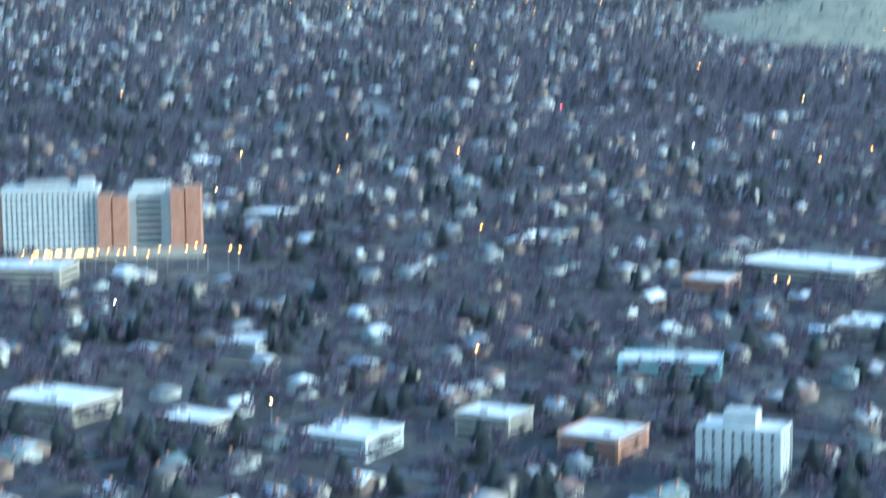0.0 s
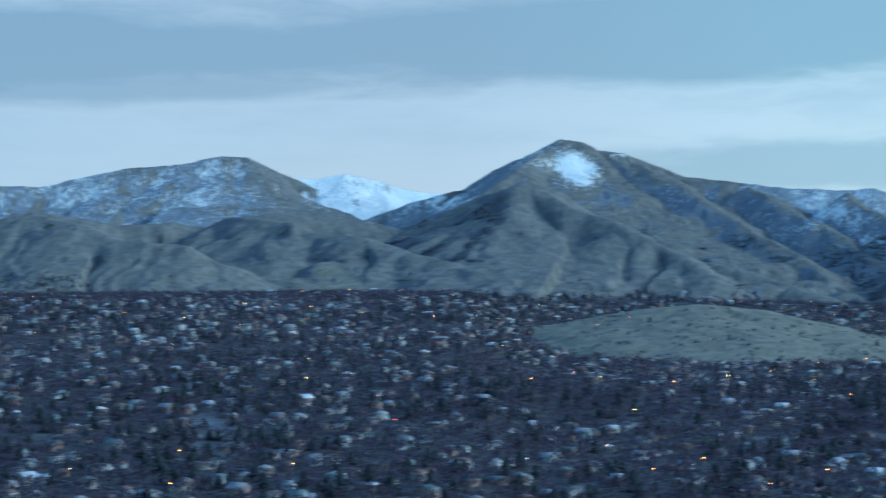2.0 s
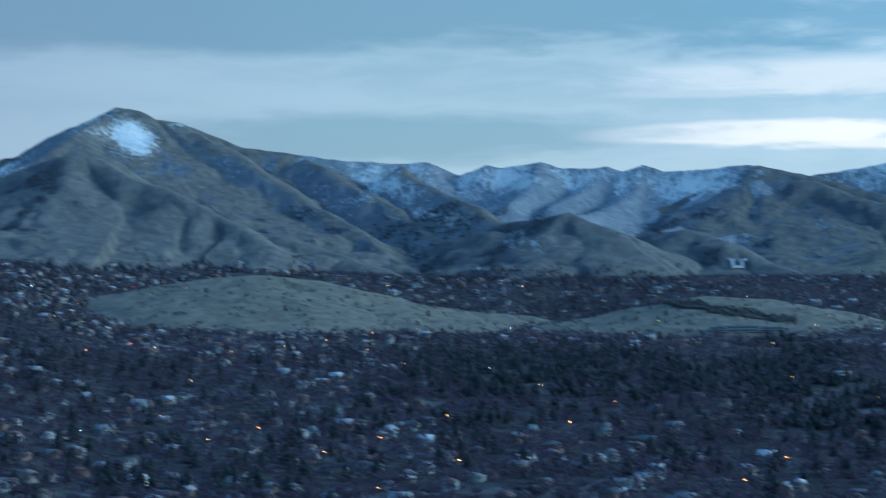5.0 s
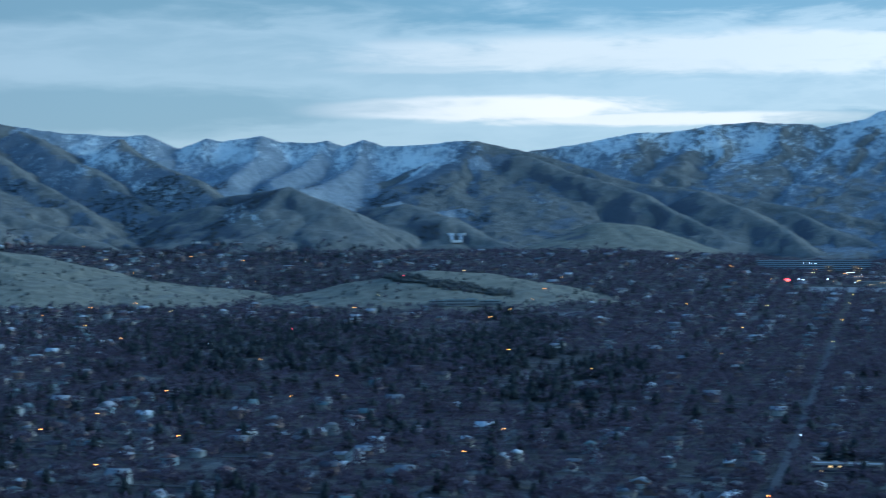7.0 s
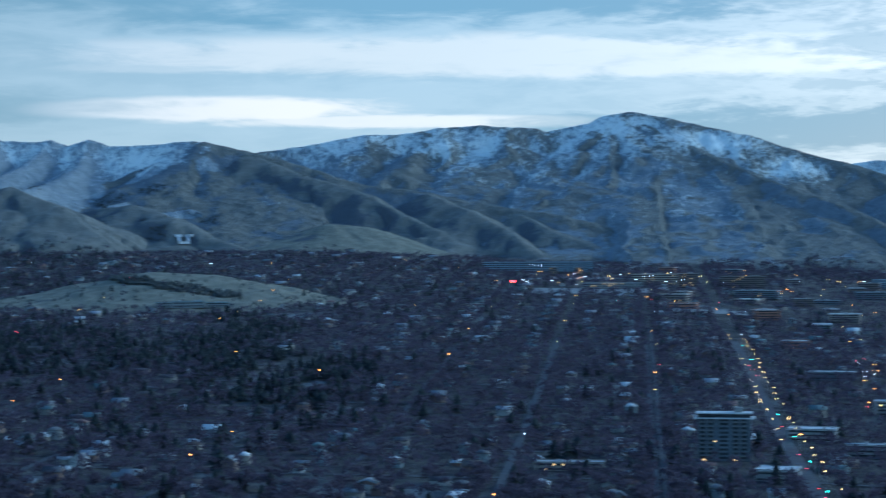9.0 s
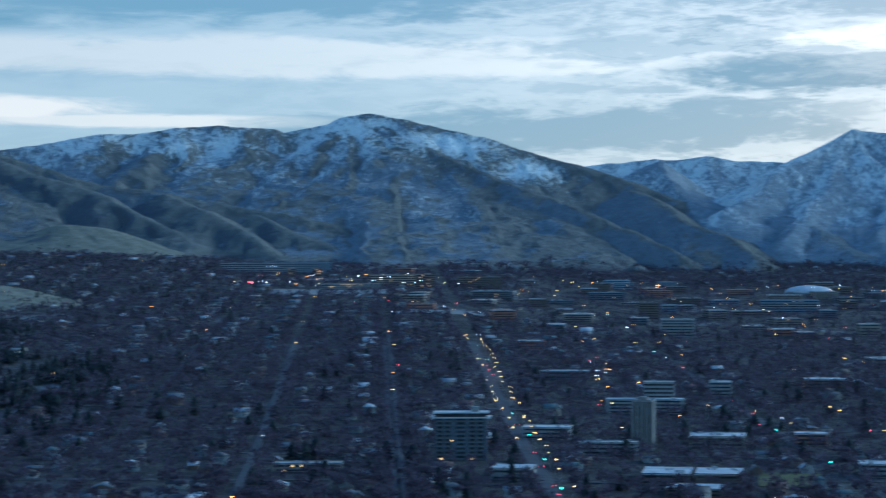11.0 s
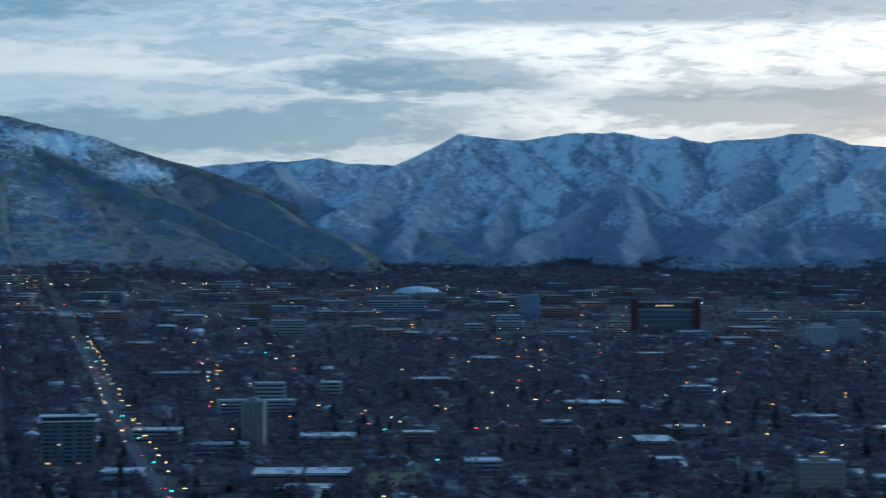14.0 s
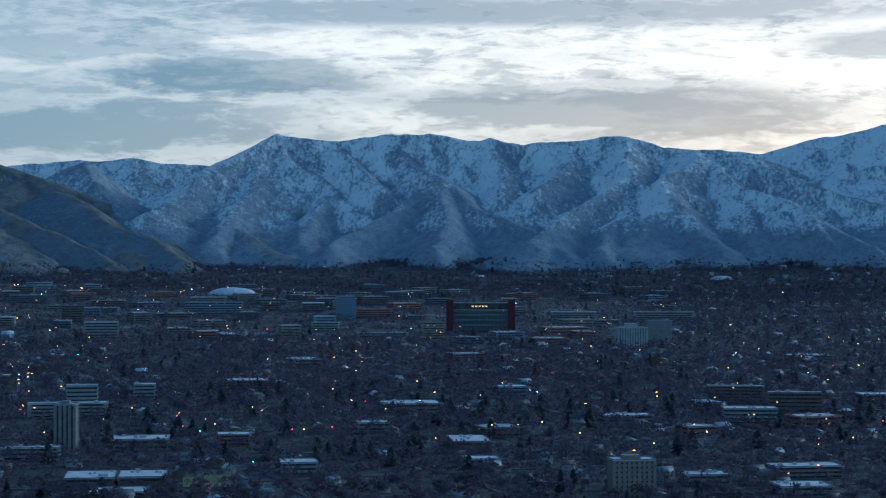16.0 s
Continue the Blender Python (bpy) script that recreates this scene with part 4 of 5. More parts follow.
def balcony_tower():
    ob = thing("balcony_tower", "dark apartment block with pale balcony stacks and a white roof slab", "apartment block", m=stand(42.65, 1345, 44, -1))
    clear_round(42.65, 1345, 30)
    part("wall", box(bmesh.new(), -18, 18, -6, 7, 0, 30), SLATE_WALL, ob)
    for x0 in (-17, -11.5, 5.5, 11):
        for k in range(10):
            balcony = part("balcony", box(bmesh.new(), x0, x0 + 4.6, -7.6, -5.9, 1.6 + k * 2.9, 1.85 + k * 2.9), TOWER_WALL, ob)
            part("railing", box(bmesh.new(), x0, x0 + 4.6, -7.6, -7.48, 1.85 + k * 2.9, 2.75 + k * 2.9), SLATE_WALL, balcony)
            part("window", box(bmesh.new(), x0 + 0.5, x0 + 4.1, -6.1, -5.95, 2.1 + k * 2.9, 4.0 + k * 2.9), GLASS, ob)
    for k in range(10):
        part("window", box(bmesh.new(), -3.4, 2.8, -6.1, -5.95, 2.4 + k * 2.9, 3.9 + k * 2.9), GLASS, ob)
    top = part("roof", box(bmesh.new(), -21, 21, -8.4, 9, 30, 30.8), WHITE_ROOF, ob, "white overhanging roof slab")
    part("fascia", box(bmesh.new(), -19.4, 19.4, -7.4, 8, 33.4, 34.2), WHITE_ROOF, top)
    part("upper_storey", box(bmesh.new(), -18, 18, -6, 7, 30.8, 33.4), GLASS, ob)
    part("penthouse", box(bmesh.new(), 7, 12.5, -3, 3, 34.2, 37.6), CONCRETE, top)
    part("lit_window", box(bmesh.new(), -7, -5.6, -6.2, -6.02, 14, 15), LIT_WINDOW, ob, "lit window")
    for x0 in (-15, 6):
        part("porch_light", box(bmesh.new(), x0, x0 + 2.4, -9.2, -8.9, 1.6, 2.8), LIT_WINDOW, ob, "lit porch")


hospital()
dome_arena()
small_dome()
stadium()
hill_letter()
LONG_STREET = "flat-roofed buildings"
block("hospital_annex", "low tan building with a wide white roof", -12.6, 1052, 60, 32, 9, TAN_WALL, WHITE_ROOF, style="plain", turn=8)
block("warehouse", "wide low warehouse with a white roof and lit windows", 11.0, 1052, 74, 48, 8, TAN_WALL, WHITE_ROOF, style="plain", glow=3)
block("school", "teal school building under a white flat roof", 6.8, 796, 42, 20, 6, TEAL_WALL, WHITE_ROOF, style="plain", turn=12)
block("apartment_tower", "white ribbed apartment tower with a white penthouse", 9.0, 622, 27, 15, 20, WHITE_WALL, WHITE_ROOF, style="grid", penthouse=5, turn=24)
for b, r, w, d, h, wall in ((-11.5, 740, 38, 18, 7, TAN_WALL), (-2.8, 670, 27, 16, 7, WHITE_WALL), (4.8, 660, 23, 16, 8, BROWN_BRICK), (-5.1, 1205, 26, 14, 6, CONCRETE),
                            (-5.8, 845, 21, 14, 6, CONCRETE), (12.9, 890, 34, 20, 7, TAN_WALL), (-7.5, 700, 24, 12, 6, TAN_WALL), (1.5, 690, 22, 12, 8, TAN_WALL), (8.0, 1010, 24, 14, 7, BROWN_BRICK)):
    block("flat_roofed_building", "low flat-roofed building with a pale membrane roof", b, r, w, d * 1.6, h, wall, WHITE_ROOF, style="plain", turn=GRID - 10, group=LONG_STREET)
balcony_tower()
block("lit_hall", "long low hall with orange lit ends", 38.1, 1290, 46, 15, 5, TAN_WALL, GREY_ROOF, style="plain", turn=42, glow=6)
block("slender_tower", "tall slender pale grey apartment tower with ribbed faces", 48.05, 1432, 15, 15, 36, TOWER_WALL, GREY_ROOF, style="fins", penthouse=2.5, turn=58)
block("medical_block", "pale stepped medical centre", 48.5, 1675, 26, 20, 23, CONCRETE, GREY_ROOF, style="bands", turn=50)
block("medical_wing", "wide low pale medical wing", 48.1, 1650, 66, 22, 11, CONCRETE, WHITE_ROOF, style="plain", turn=50)
block("long_apartments", "long low white apartment block", 47.0, 1400, 42, 14, 8, CONCRETE, WHITE_ROOF, style="plain", turn=50)
for b, r, w, d, h in ((48.75, 1275, 32, 44, 6), (50.25, 1270, 30, 40, 7), (49.55, 1222, 36, 30, 4)):
    block("flat_roofed_school", "dark brick school wing with a white roof", b, r, w, d, h, DARK_WALL, WHITE_ROOF, style="plain", turn=52)
for b, r, w, d, h, wall in ((50.2, 1470, 42, 20, 7, TAN_WALL), (52.9, 1480, 24, 12, 8, BROWN_BRICK), (54.8, 1322, 25, 14, 8, CONCRETE), (50.3, 1780, 19, 12, 12, CONCRETE), (61.1, 1815, 27, 14, 9, BLUE_WALL),
                            (64.5, 1632, 43, 14, 5, TAN_WALL), (57.0, 1560, 26, 14, 6, TAN_WALL), (60.2, 1350, 24, 12, 6, CONCRETE), (66.8, 1290, 30, 12, 6, CONCRETE), (69.6, 1250, 34, 16, 6, TAN_WALL), (44.2, 1262, 26, 16, 7, CONCRETE), (45.2, 1480, 36, 14, 8, CONCRETE)):
    block("flat_roofed_building", "low flat-roofed building with a pale membrane roof", b, r, w, d * 1.8, h, wall, WHITE_ROOF, style="plain", turn=GRID + 12, group=LONG_STREET)
block("office_block", "long dark office block with floor bands", 69.4, 1705, 46, 18, 19, DARK_WALL, GREY_ROOF, style="bands", turn=66, glow=3)
block("retail_block", "wide shop building with a white roof and bright windows", 68.1, 1640, 44, 24, 12, CONCRETE, WHITE_ROOF, style="bands", turn=62, glow=7)
block("terrace_block", "long terrace of pale-gabled apartments", 67.7, 1800, 52, 18, 14, DARK_WALL, GREY_ROOF, style="plain", turn=66, glow=4)
block("brick_apartments", "square brown apartment tower with floor bands and a white roof", 64.65, 1232, 27, 18, 23, UMBER_WALL, WHITE_ROOF, floors=8, style="grid", penthouse=2.5, turn=52)
block("stepped_apartments", "white stepped apartment tower", 64.65, 2372, 36, 18, 25, WHITE_WALL, WHITE_ROOF, style="fins", penthouse=5, turn=52)
block("grey_apartments", "tall grey concrete apartment tower", 65.45, 2445, 29, 18, 30, CONCRETE, GREY_ROOF, style="grid", turn=52)
block("campus_tower", "square grey-blue campus tower", 56.2, 2825, 27, 20, 33, BLUE_WALL, GREY_ROOF, style="grid", turn=56)
block("campus_hall", "pale block of a campus hall", 49.05, 2420, 42, 26, 20, CONCRETE, WHITE_ROOF, style="plain", turn=50)
block("campus_library", "dark square campus building", 48.2, 2705, 28, 24, 22, DARK_WALL, GREY_ROOF, style="bands", turn=46)
block("theatre", "pale windowless theatre building", 55.6, 2570, 36, 18, 12, CONCRETE, WHITE_ROOF, style="plain", turn=60)
block("parking_deck", "low building with a long white roof", 57.3, 2515, 66, 20, 5, CONCRETE, WHITE_ROOF, style="plain", turn=58)
block("dormitory", "campus building with bright stair windows", 58.8, 2505, 27, 16, 21, TAN_WALL, GREY_ROOF, style="bands", turn=60, glow=8)
block("science_building", "long blue-grey science building", 52.3, 2910, 84, 26, 17, BLUE_WALL, GREY_ROOF, style="bands", turn=54, glow=5)
block("field_house", "long low pale hall", 62.95, 2875, 66, 30, 12, CONCRETE, WHITE_ROOF, style="plain", turn=62)
block("field_house", "long low pale hall", 65.6, 2895, 90, 30, 12, CONCRETE, GREY_ROOF, style="plain", turn=64)
block("research_building", "long blue glass research building under the hills", 37.2, 3340, 190, 26, 16, BLUE_WALL, GREY_ROOF, style="bands", turn=36)
block("medical_school", "wide dark medical building with lit windows", 40.8, 3060, 90, 24, 16, TAN_WALL, GREY_ROOF, style="bands", turn=42, glow=16)
block("clinic", "dark block with bright stacked windows", 41.6, 2990, 30, 18, 22, DARK_WALL, GREY_ROOF, style="bands", turn=40, glow=12)
block("parking_deck", "wide lit parking structure", 39.4, 2960, 90, 26, 8, CONCRETE, GREY_ROOF, style="bands", turn=40, glow=22)
for b, r in ((37.65, 3216), (38.4, 3234)):
    block("stair_block", "narrow dark block with lit stair windows", b, r, 14, 12, 15, DARK_WALL, GREY_ROOF, style="bands", turn=b, glow=6, group="lit stair blocks")
block("clinic", "wide dark clinic building", 43.2, 3080, 70, 24, 18, DARK_WALL, GREY_ROOF, style="bands", turn=44, glow=6)
block("garden_hall", "low hall with a teal metal roof below the knoll", 26.85, 2590, 44, 18, 7, CONCRETE, TEAL_WALL, style="plain", turn=26)
block("garden_hall", "small hall with a teal metal roof below the knoll", 26.2, 2590, 26, 14, 5, CONCRETE, TEAL_WALL, style="plain", turn=26)
block("garden_hall", "small hall with a teal metal roof below the knoll", 27.7, 2595, 30, 14, 5, CONCRETE, TEAL_WALL, style="plain", turn=26)
for b, r in ((12.3, 3040), (13.1, 3060), (13.9, 3050), (11.2, 3050), (14.9, 3080)):
    block("bench_building", "pale low building on the crest of the bench", b, r, 34, 14, 6, CONCRETE, WHITE_ROOF, style="plain", turn=b, group="buildings on the bench")
# smaller campus and city blocks, laid to the street grid
pick = random.Random(11)
for k in range(174):
    if k < 150:
        b, r = pick.uniform(41, 66), pick.uniform(2400, 3560)
    else:
        b, r = pick.uniform(40, 73), pick.uniform(1320, 2400)
    p = spot(b, r)
    off = p.x * math.cos(math.radians(GRID)) - p.y * math.sin(math.radians(GRID))
    if any(abs(off - v) < 36 for v in (-84, 14, 112, 317)) or any((p.x - x) ** 2 + (p.y - y) ** 2 < (c + 22) ** 2 for x, y, c in KEEP_CLEAR):
        continue
    wall = pick.choice((TAN_WALL, BROWN_BRICK, DARK_WALL, SLATE_WALL, BLUE_WALL, UMBER_WALL) if k < 150 else (DARK_WALL, UMBER_WALL, SLATE_WALL, BROWN_BRICK))
    roof = pick.choice((GREY_ROOF, WHITE_ROOF, WHITE_ROOF))
    block("campus_building" if k < 150 else "city_block", "flat-roofed campus building with window bands" if k < 150 else "flat-roofed brick building among bare trees", b, r,
          pick.uniform(22, 64), pick.uniform(20, 42), pick.uniform(5, 14) if k < 150 else pick.uniform(4, 8), wall, roof, style="plain", turn=GRID + pick.choice((0, 90)) + pick.uniform(-4, 16),
          glow=pick.choice((0, 0, 2, 4)), group="campus buildings" if k < 150 else "city blocks")

# ---- streets on a grid of blocks ----
SIN, COS = math.sin(math.radians(GRID)), math.cos(math.radians(GRID))
STREETS = [-84 + 104 * k for k in range(-22, 24)]
WIDE = (112.0, 317.0)  # the two main avenues lie off the even spacing
STREETS = sorted([v for v in STREETS if all(abs(v - w) > 60 for w in WIDE)] + list(WIDE) + [14.0])
CROSS = [350 + 128 * k for k in range(0, 24)]


def to_world(u, v):
    return u * SIN + v * COS, u * COS - v * SIN


def polar(x, y):
    return np.degrees(np.arctan2(x, y)), np.hypot(x, y)


def in_town(b, r):
    """How built-up it is at a bearing and distance, 0 to 1."""
    b, r = np.asarray(b, float), np.asarray(r, float)
    end = np.interp(b, (-20, 5, 20, 32, 40, 46, 58, 66, 80), (3620, 3600, 3600, 3640, 3600, 3850, 4150, 4260, 4260))
    end = end + 150 * layers(b * 0.9, b * 0 + 0.3, 33, 3)
    return ((r > 560) & (r < end) & (b > -15.5) & (b < 75)).astype(float)


def wooded_toe(b, r, z, hill):
    """Where gardens and trees climb the lowest slopes of the hills, or still lie below them."""
    up = np.degrees(np.arctan2(z - EYE, r))
    edge = np.interp(b, (-15, -7, -5, -2, 4, 8, 14, 22, 30, 36, 44, 56, 66, 75), (1.5, 1.25, 0.75, 0.42, 0.42, 0.30, 0.28, 0.12, -0.25, -0.6, -0.5, -0.5, -0.45, -0.3))
    return (hill < 0.35) | ((r > 3200) & (up < edge + 0.22 * layers(b * 1.1, b * 0 + 4.1, 34, 3)))


def strip(name, points, width, lift, mat, label, category):
    """A ribbon laid over the ground along points in the plane."""
    pts = np.array(points)
    d = np.gradient(pts, axis=0)
    d /= np.linalg.norm(d, axis=1)[:, None]
    side = np.stack([d[:, 1], -d[:, 0]], -1)
    cols = []
    for s in (-0.5, 0.0, 0.5):
        q = pts + side * width * s
        b, r = polar(q[:, 0], q[:, 1])
        cols.append(np.column_stack([q, land(b, r) + lift]))
    xyz = np.concatenate(cols)
    n = len(pts)
    i = np.arange(n - 1)
    quads = np.concatenate([np.stack([i + c * n, i + (c + 1) * n, i + 1 + (c + 1) * n, i + 1 + c * n], -1) for c in (0, 1)])
    mesh = mesh_from(name, xyz, quads[:, ::-1])
    mesh.materials.append(mat)
    return tagged(new(name, mesh), label, category, kind="structure")


def runs(mask):
    """Stretches of True."""
    out, begin = [], None
    for i, v in enumerate(list(mask) + [False]):
        if v and begin is None:
            begin = i
        if not v and begin is not None:
            if i - begin > 3:
                out.append((begin, i))
            begin = None
    return out


for v in STREETS:
    u = np.arange(200, 3600, 14.0)
    x, y = to_world(u, v)
    b, r = polar(x, y)
    ok = (in_town(b, r) > 0.5) & (land(b, r, True)[3] < 0.3)
    major = v in WIDE
    for i, j in runs(ok & (r < (2190 if major or v in (-84, 14.0) else 2300))):
        strip("road", list(zip(x[i:j], y[i:j])), 10.0 if v == 112 else 8.0 if major else 6.0 if v == -84 else 4.0, 0.5 if not major else 0.62, ASPHALT, "straight asphalt street between bare trees", "road")
for u0 in CROSS:
    v = np.arange(-2300, 2300, 14.0)
    x, y = to_world(u0, v)
    b, r = polar(x, y)
    ok = (in_town(b, r) > 0.5) & (r < 2200) & (land(b, r, True)[3] < 0.3)
    for i, j in runs(ok):
        strip("road", list(zip(x[i:j], y[i:j])), 5.5, 0.42, ASPHALT, "cross street between bare trees", "road")
# the road that climbs to the bench, beside the knoll
climb = [(4.0, 2520), (6.0, 2560), (8.0, 2520), (9.4, 2420), (10.6, 2300), (11.3, 2200)]
cb, cr = np.interp(np.linspace(0, 5, 60), range(6), [c[0] for c in climb]), np.interp(np.linspace(0, 5, 60), range(6), [c[1] for c in climb])
strip("road", list(zip(cr * np.sin(np.radians(cb)), cr * np.cos(np.radians(cb)))), 16.0, 1.2, CONCRETE, "pale road climbing to the bench", "road")
sb = np.linspace(51.4, 53.2, 12)
strip("sports_field", list(zip(1285 * np.sin(np.radians(sb)), 1285 * np.cos(np.radians(sb)))), 60.0, 0.6, LAWN, "green winter sports field", "field")
sb = np.linspace(66.0, 67.2, 8)
strip("parking_lot", list(zip(1590 * np.sin(np.radians(sb)), 1590 * np.cos(np.radians(sb)))), 34.0, 0.7, CONCRETE, "pale parking lot", "parking lot")


for words, u0, u1, v0, v1 in (("pale lit car park before the clinics", 2850, 2935, -150, 30), ("pale car park below the clinics", 2545, 2605, 50, 150), ("pale forecourt of the research building", 3150, 3230, -140, -30)):
    v = np.arange(v0, v1 + 1, 10.0)
    strip("parking_lot", [to_world((u0 + u1) / 2, w) for w in v], u1 - u0, 0.8, CONCRETE, words, "parking lot")
    for w in np.arange(v0 + 25, v1, 42):
        lx, ly = to_world((u0 + u1) / 2, w)
        KEEP_CLEAR.append((lx, ly, 34))


# ---- templates for repeated things ----
def joined(template, at, turn, size, tall=None):
    """Copies of a (vertices, faces) template as one array pair."""
    v, f = template
    n = len(at)
    c, s = np.cos(turn)[:, None], np.sin(turn)[:, None]
    x, y = v[None, :, 0] * size[:, None], v[None, :, 1] * size[:, None]
    z = v[None, :, 2] * (size if tall is None else tall)[:, None]
    xyz = np.stack([x * c - y * s + at[:, 0:1], x * s + y * c + at[:, 1:2], z + at[:, 2:3]], -1).reshape(-1, 3)
    faces = (f[None] + (np.arange(n) * len(v))[:, None, None]).reshape(-1, f.shape[1])
    return xyz, faces


def merge(pairs):
    xyz, faces, base = [], [], 0
    for v, f in pairs:
        xyz.append(v)
        faces.append(f + base)
        base += len(v)
    return np.concatenate(xyz), np.concatenate(faces)


def bare_crown(rng, twigs, width):
    """Thin upswept twigs filling a broad crown 1 high and about 0.9 wide."""
    v, f = [], []
    lobes = [(rng.normal(0, 0.17), rng.normal(0, 0.17), rng.uniform(0.48, 0.78), rng.uniform(0.16, 0.27)) for _ in range(6)]
    for _ in range(twigs):
        lx, ly, lz, lr = lobes[rng.integers(6)]
        d = rng.normal(0, 1, 3)
        d /= np.linalg.norm(d)
        a = np.array([lx, ly, lz]) + d * lr * rng.uniform(0.1, 0.75)
        out = d + np.array([0, 0, 0.25])
        b = a + out / np.linalg.norm(out) * lr * rng.uniform(0.5, 0.95)
        w = np.cross(b - a, rng.normal(0, 1, 3))
        w *= width * rng.uniform(0.6, 1.4) / np.linalg.norm(w)
        i = len(v)
        v += [a - w, a + w, b]
        f.append((i, i + 1, i + 2))
    return np.array(v), np.array(f)


def evergreen_crown(rng, tiers, blades):
    """Drooping boughs in tiers on a cone 1 high and about 0.4 wide."""
    v, f = [], []
    lean = rng.uniform(0.85, 1.2)
    for k in range(tiers):
        z = 0.10 + 0.86 * k / tiers
        reach = (0.42 if tiers > 6 else 0.48) * lean * (1 - (z - 0.04)) ** 0.62
        for j in range(blades):
            a = 2 * math.pi * (j + rng.uniform(-0.4, 0.4)) / blades + k * 1.7
            r = reach * rng.uniform(0.65, 1.2)
            w = reach * 0.62
            tip = np.array([math.cos(a) * r, math.sin(a) * r, z - 0.05 * rng.uniform(0.2, 1.4)])
            side = np.array([-math.sin(a), math.cos(a), 0]) * w
            mid = tip * np.array([0.55, 0.55, 1]) + np.array([0, 0, 0.03])
            top = np.array([0, 0, z + 1.25 * 0.86 / tiers])
            i = len(v)
            v += [tip, mid - side, mid + side, top]
            f += [(i, i + 2, i + 3), (i, i + 3, i + 1)]
    return np.array(v), np.array(f)


def trunk_mesh(name, height, radius, rng, limbs):
    bm = ring(bmesh.new(), ((radius, -0.06), (radius * 0.75, height * 0.5), (radius * 0.3, height)), 6)
    for _ in range(limbs):
        a, z = rng.uniform(0, 6.28), rng.uniform(height * 0.45, height * 0.9)
        p = Vector((0, 0, z))
        q = p + Vector((math.cos(a) * 0.24, math.sin(a) * 0.24, rng.uniform(0.16, 0.30)))
        side = (q - p).cross(Vector((0, 0, 1))).normalized() * radius * 0.4
        flat = Vector((0, 0, radius * 0.4))
        lo = [bm.verts.new(p + o) for o in (side, flat, -side, -flat)]
        tip = bm.verts.new(q)
        for i in range(4):
            bm.faces.new((lo[i], lo[(i + 1) % 4], tip))
    return data(name, bm, BARK)


def mesh_of(name, pair, mat):
    mesh = mesh_from(name, *pair)
    mesh.materials.append(mat)
    return mesh


def gable(w, d, h, rise, over=0.5):
    """Walls and roof of a gabled house, as two (vertices, quads) pairs; ridge along y."""
    x, y = w / 2, d / 2
    wall = np.array([(-x, -y, -1.5), (x, -y, -1.5), (x, y, -1.5), (-x, y, -1.5), (-x, -y, h), (x, -y, h), (x, y, h), (-x, y, h), (0, -y, h + rise), (0, y, h + rise)], float)
    wq = np.array([(0, 1, 5, 4), (1, 2, 6, 5), (2, 3, 7, 6), (3, 0, 4, 7), (4, 5, 8, 8), (6, 7, 9, 9)])
    k = rise / x
    ex, ey, drop = x + over, y + over, over * k
    roof = []
    for z in (0.0, 0.28):
        roof += [(-ex, -ey, h - drop + z), (0, -ey, h + rise + z), (ex, -ey, h - drop + z), (-ex, ey, h - drop + z), (0, ey, h + rise + z), (ex, ey, h - drop + z)]
    rq = np.array([(0, 3, 4, 1), (1, 4, 5, 2), (6, 7, 10, 9), (7, 8, 11, 10), (0, 1, 7, 6), (1, 2, 8, 7), (3, 9, 10, 4), (4, 10, 11, 5), (0, 6, 9, 3), (2, 5, 11, 8)])
    return (wall, wq), (np.array(roof), rq)


def hipped(w, d, h, rise, over=0.5):
    x, y = w / 2, d / 2
    wall = np.array([(a, b, z) for z in (-1.5, h) for a, b in ((-x, -y), (x, -y), (x, y), (-x, y))], float)
    wq = np.array([(0, 1, 5, 4), (1, 2, 6, 5), (2, 3, 7, 6), (3, 0, 4, 7)])
    ex, ey, s = x + over, y + over, max(0.5, y - x)
    roof = np.array([(-ex, -ey, h), (ex, -ey, h), (ex, ey, h), (-ex, ey, h), (0, -s, h + rise), (0, s, h + rise)], float)
    rq = np.array([(0, 1, 4, 4), (1, 2, 5, 4), (2, 3, 5, 5), (3, 0, 4, 5), (0, 3, 2, 1)])
    return (wall, wq), (roof, rq)


def to_triangles(q):
    """Quads (some with a doubled corner) as triangles."""
    t = np.concatenate([q[:, [0, 1, 2]], q[:, [0, 2, 3]]])
    keep = (t[:, 0] != t[:, 1]) & (t[:, 1] != t[:, 2]) & (t[:, 0] != t[:, 2])
    return t[keep]


HOUSE_KINDS = [(gable, 8, 11, 4.2, 2.6), (hipped, 10, 12, 3.6, 2.4), (gable, 9, 13, 5.8, 3.2), (gable, 7.5, 9, 3.4, 2.9), (hipped, 9, 10, 6.0, 2.6), (gable, 11, 14, 3.2, 1.8)]


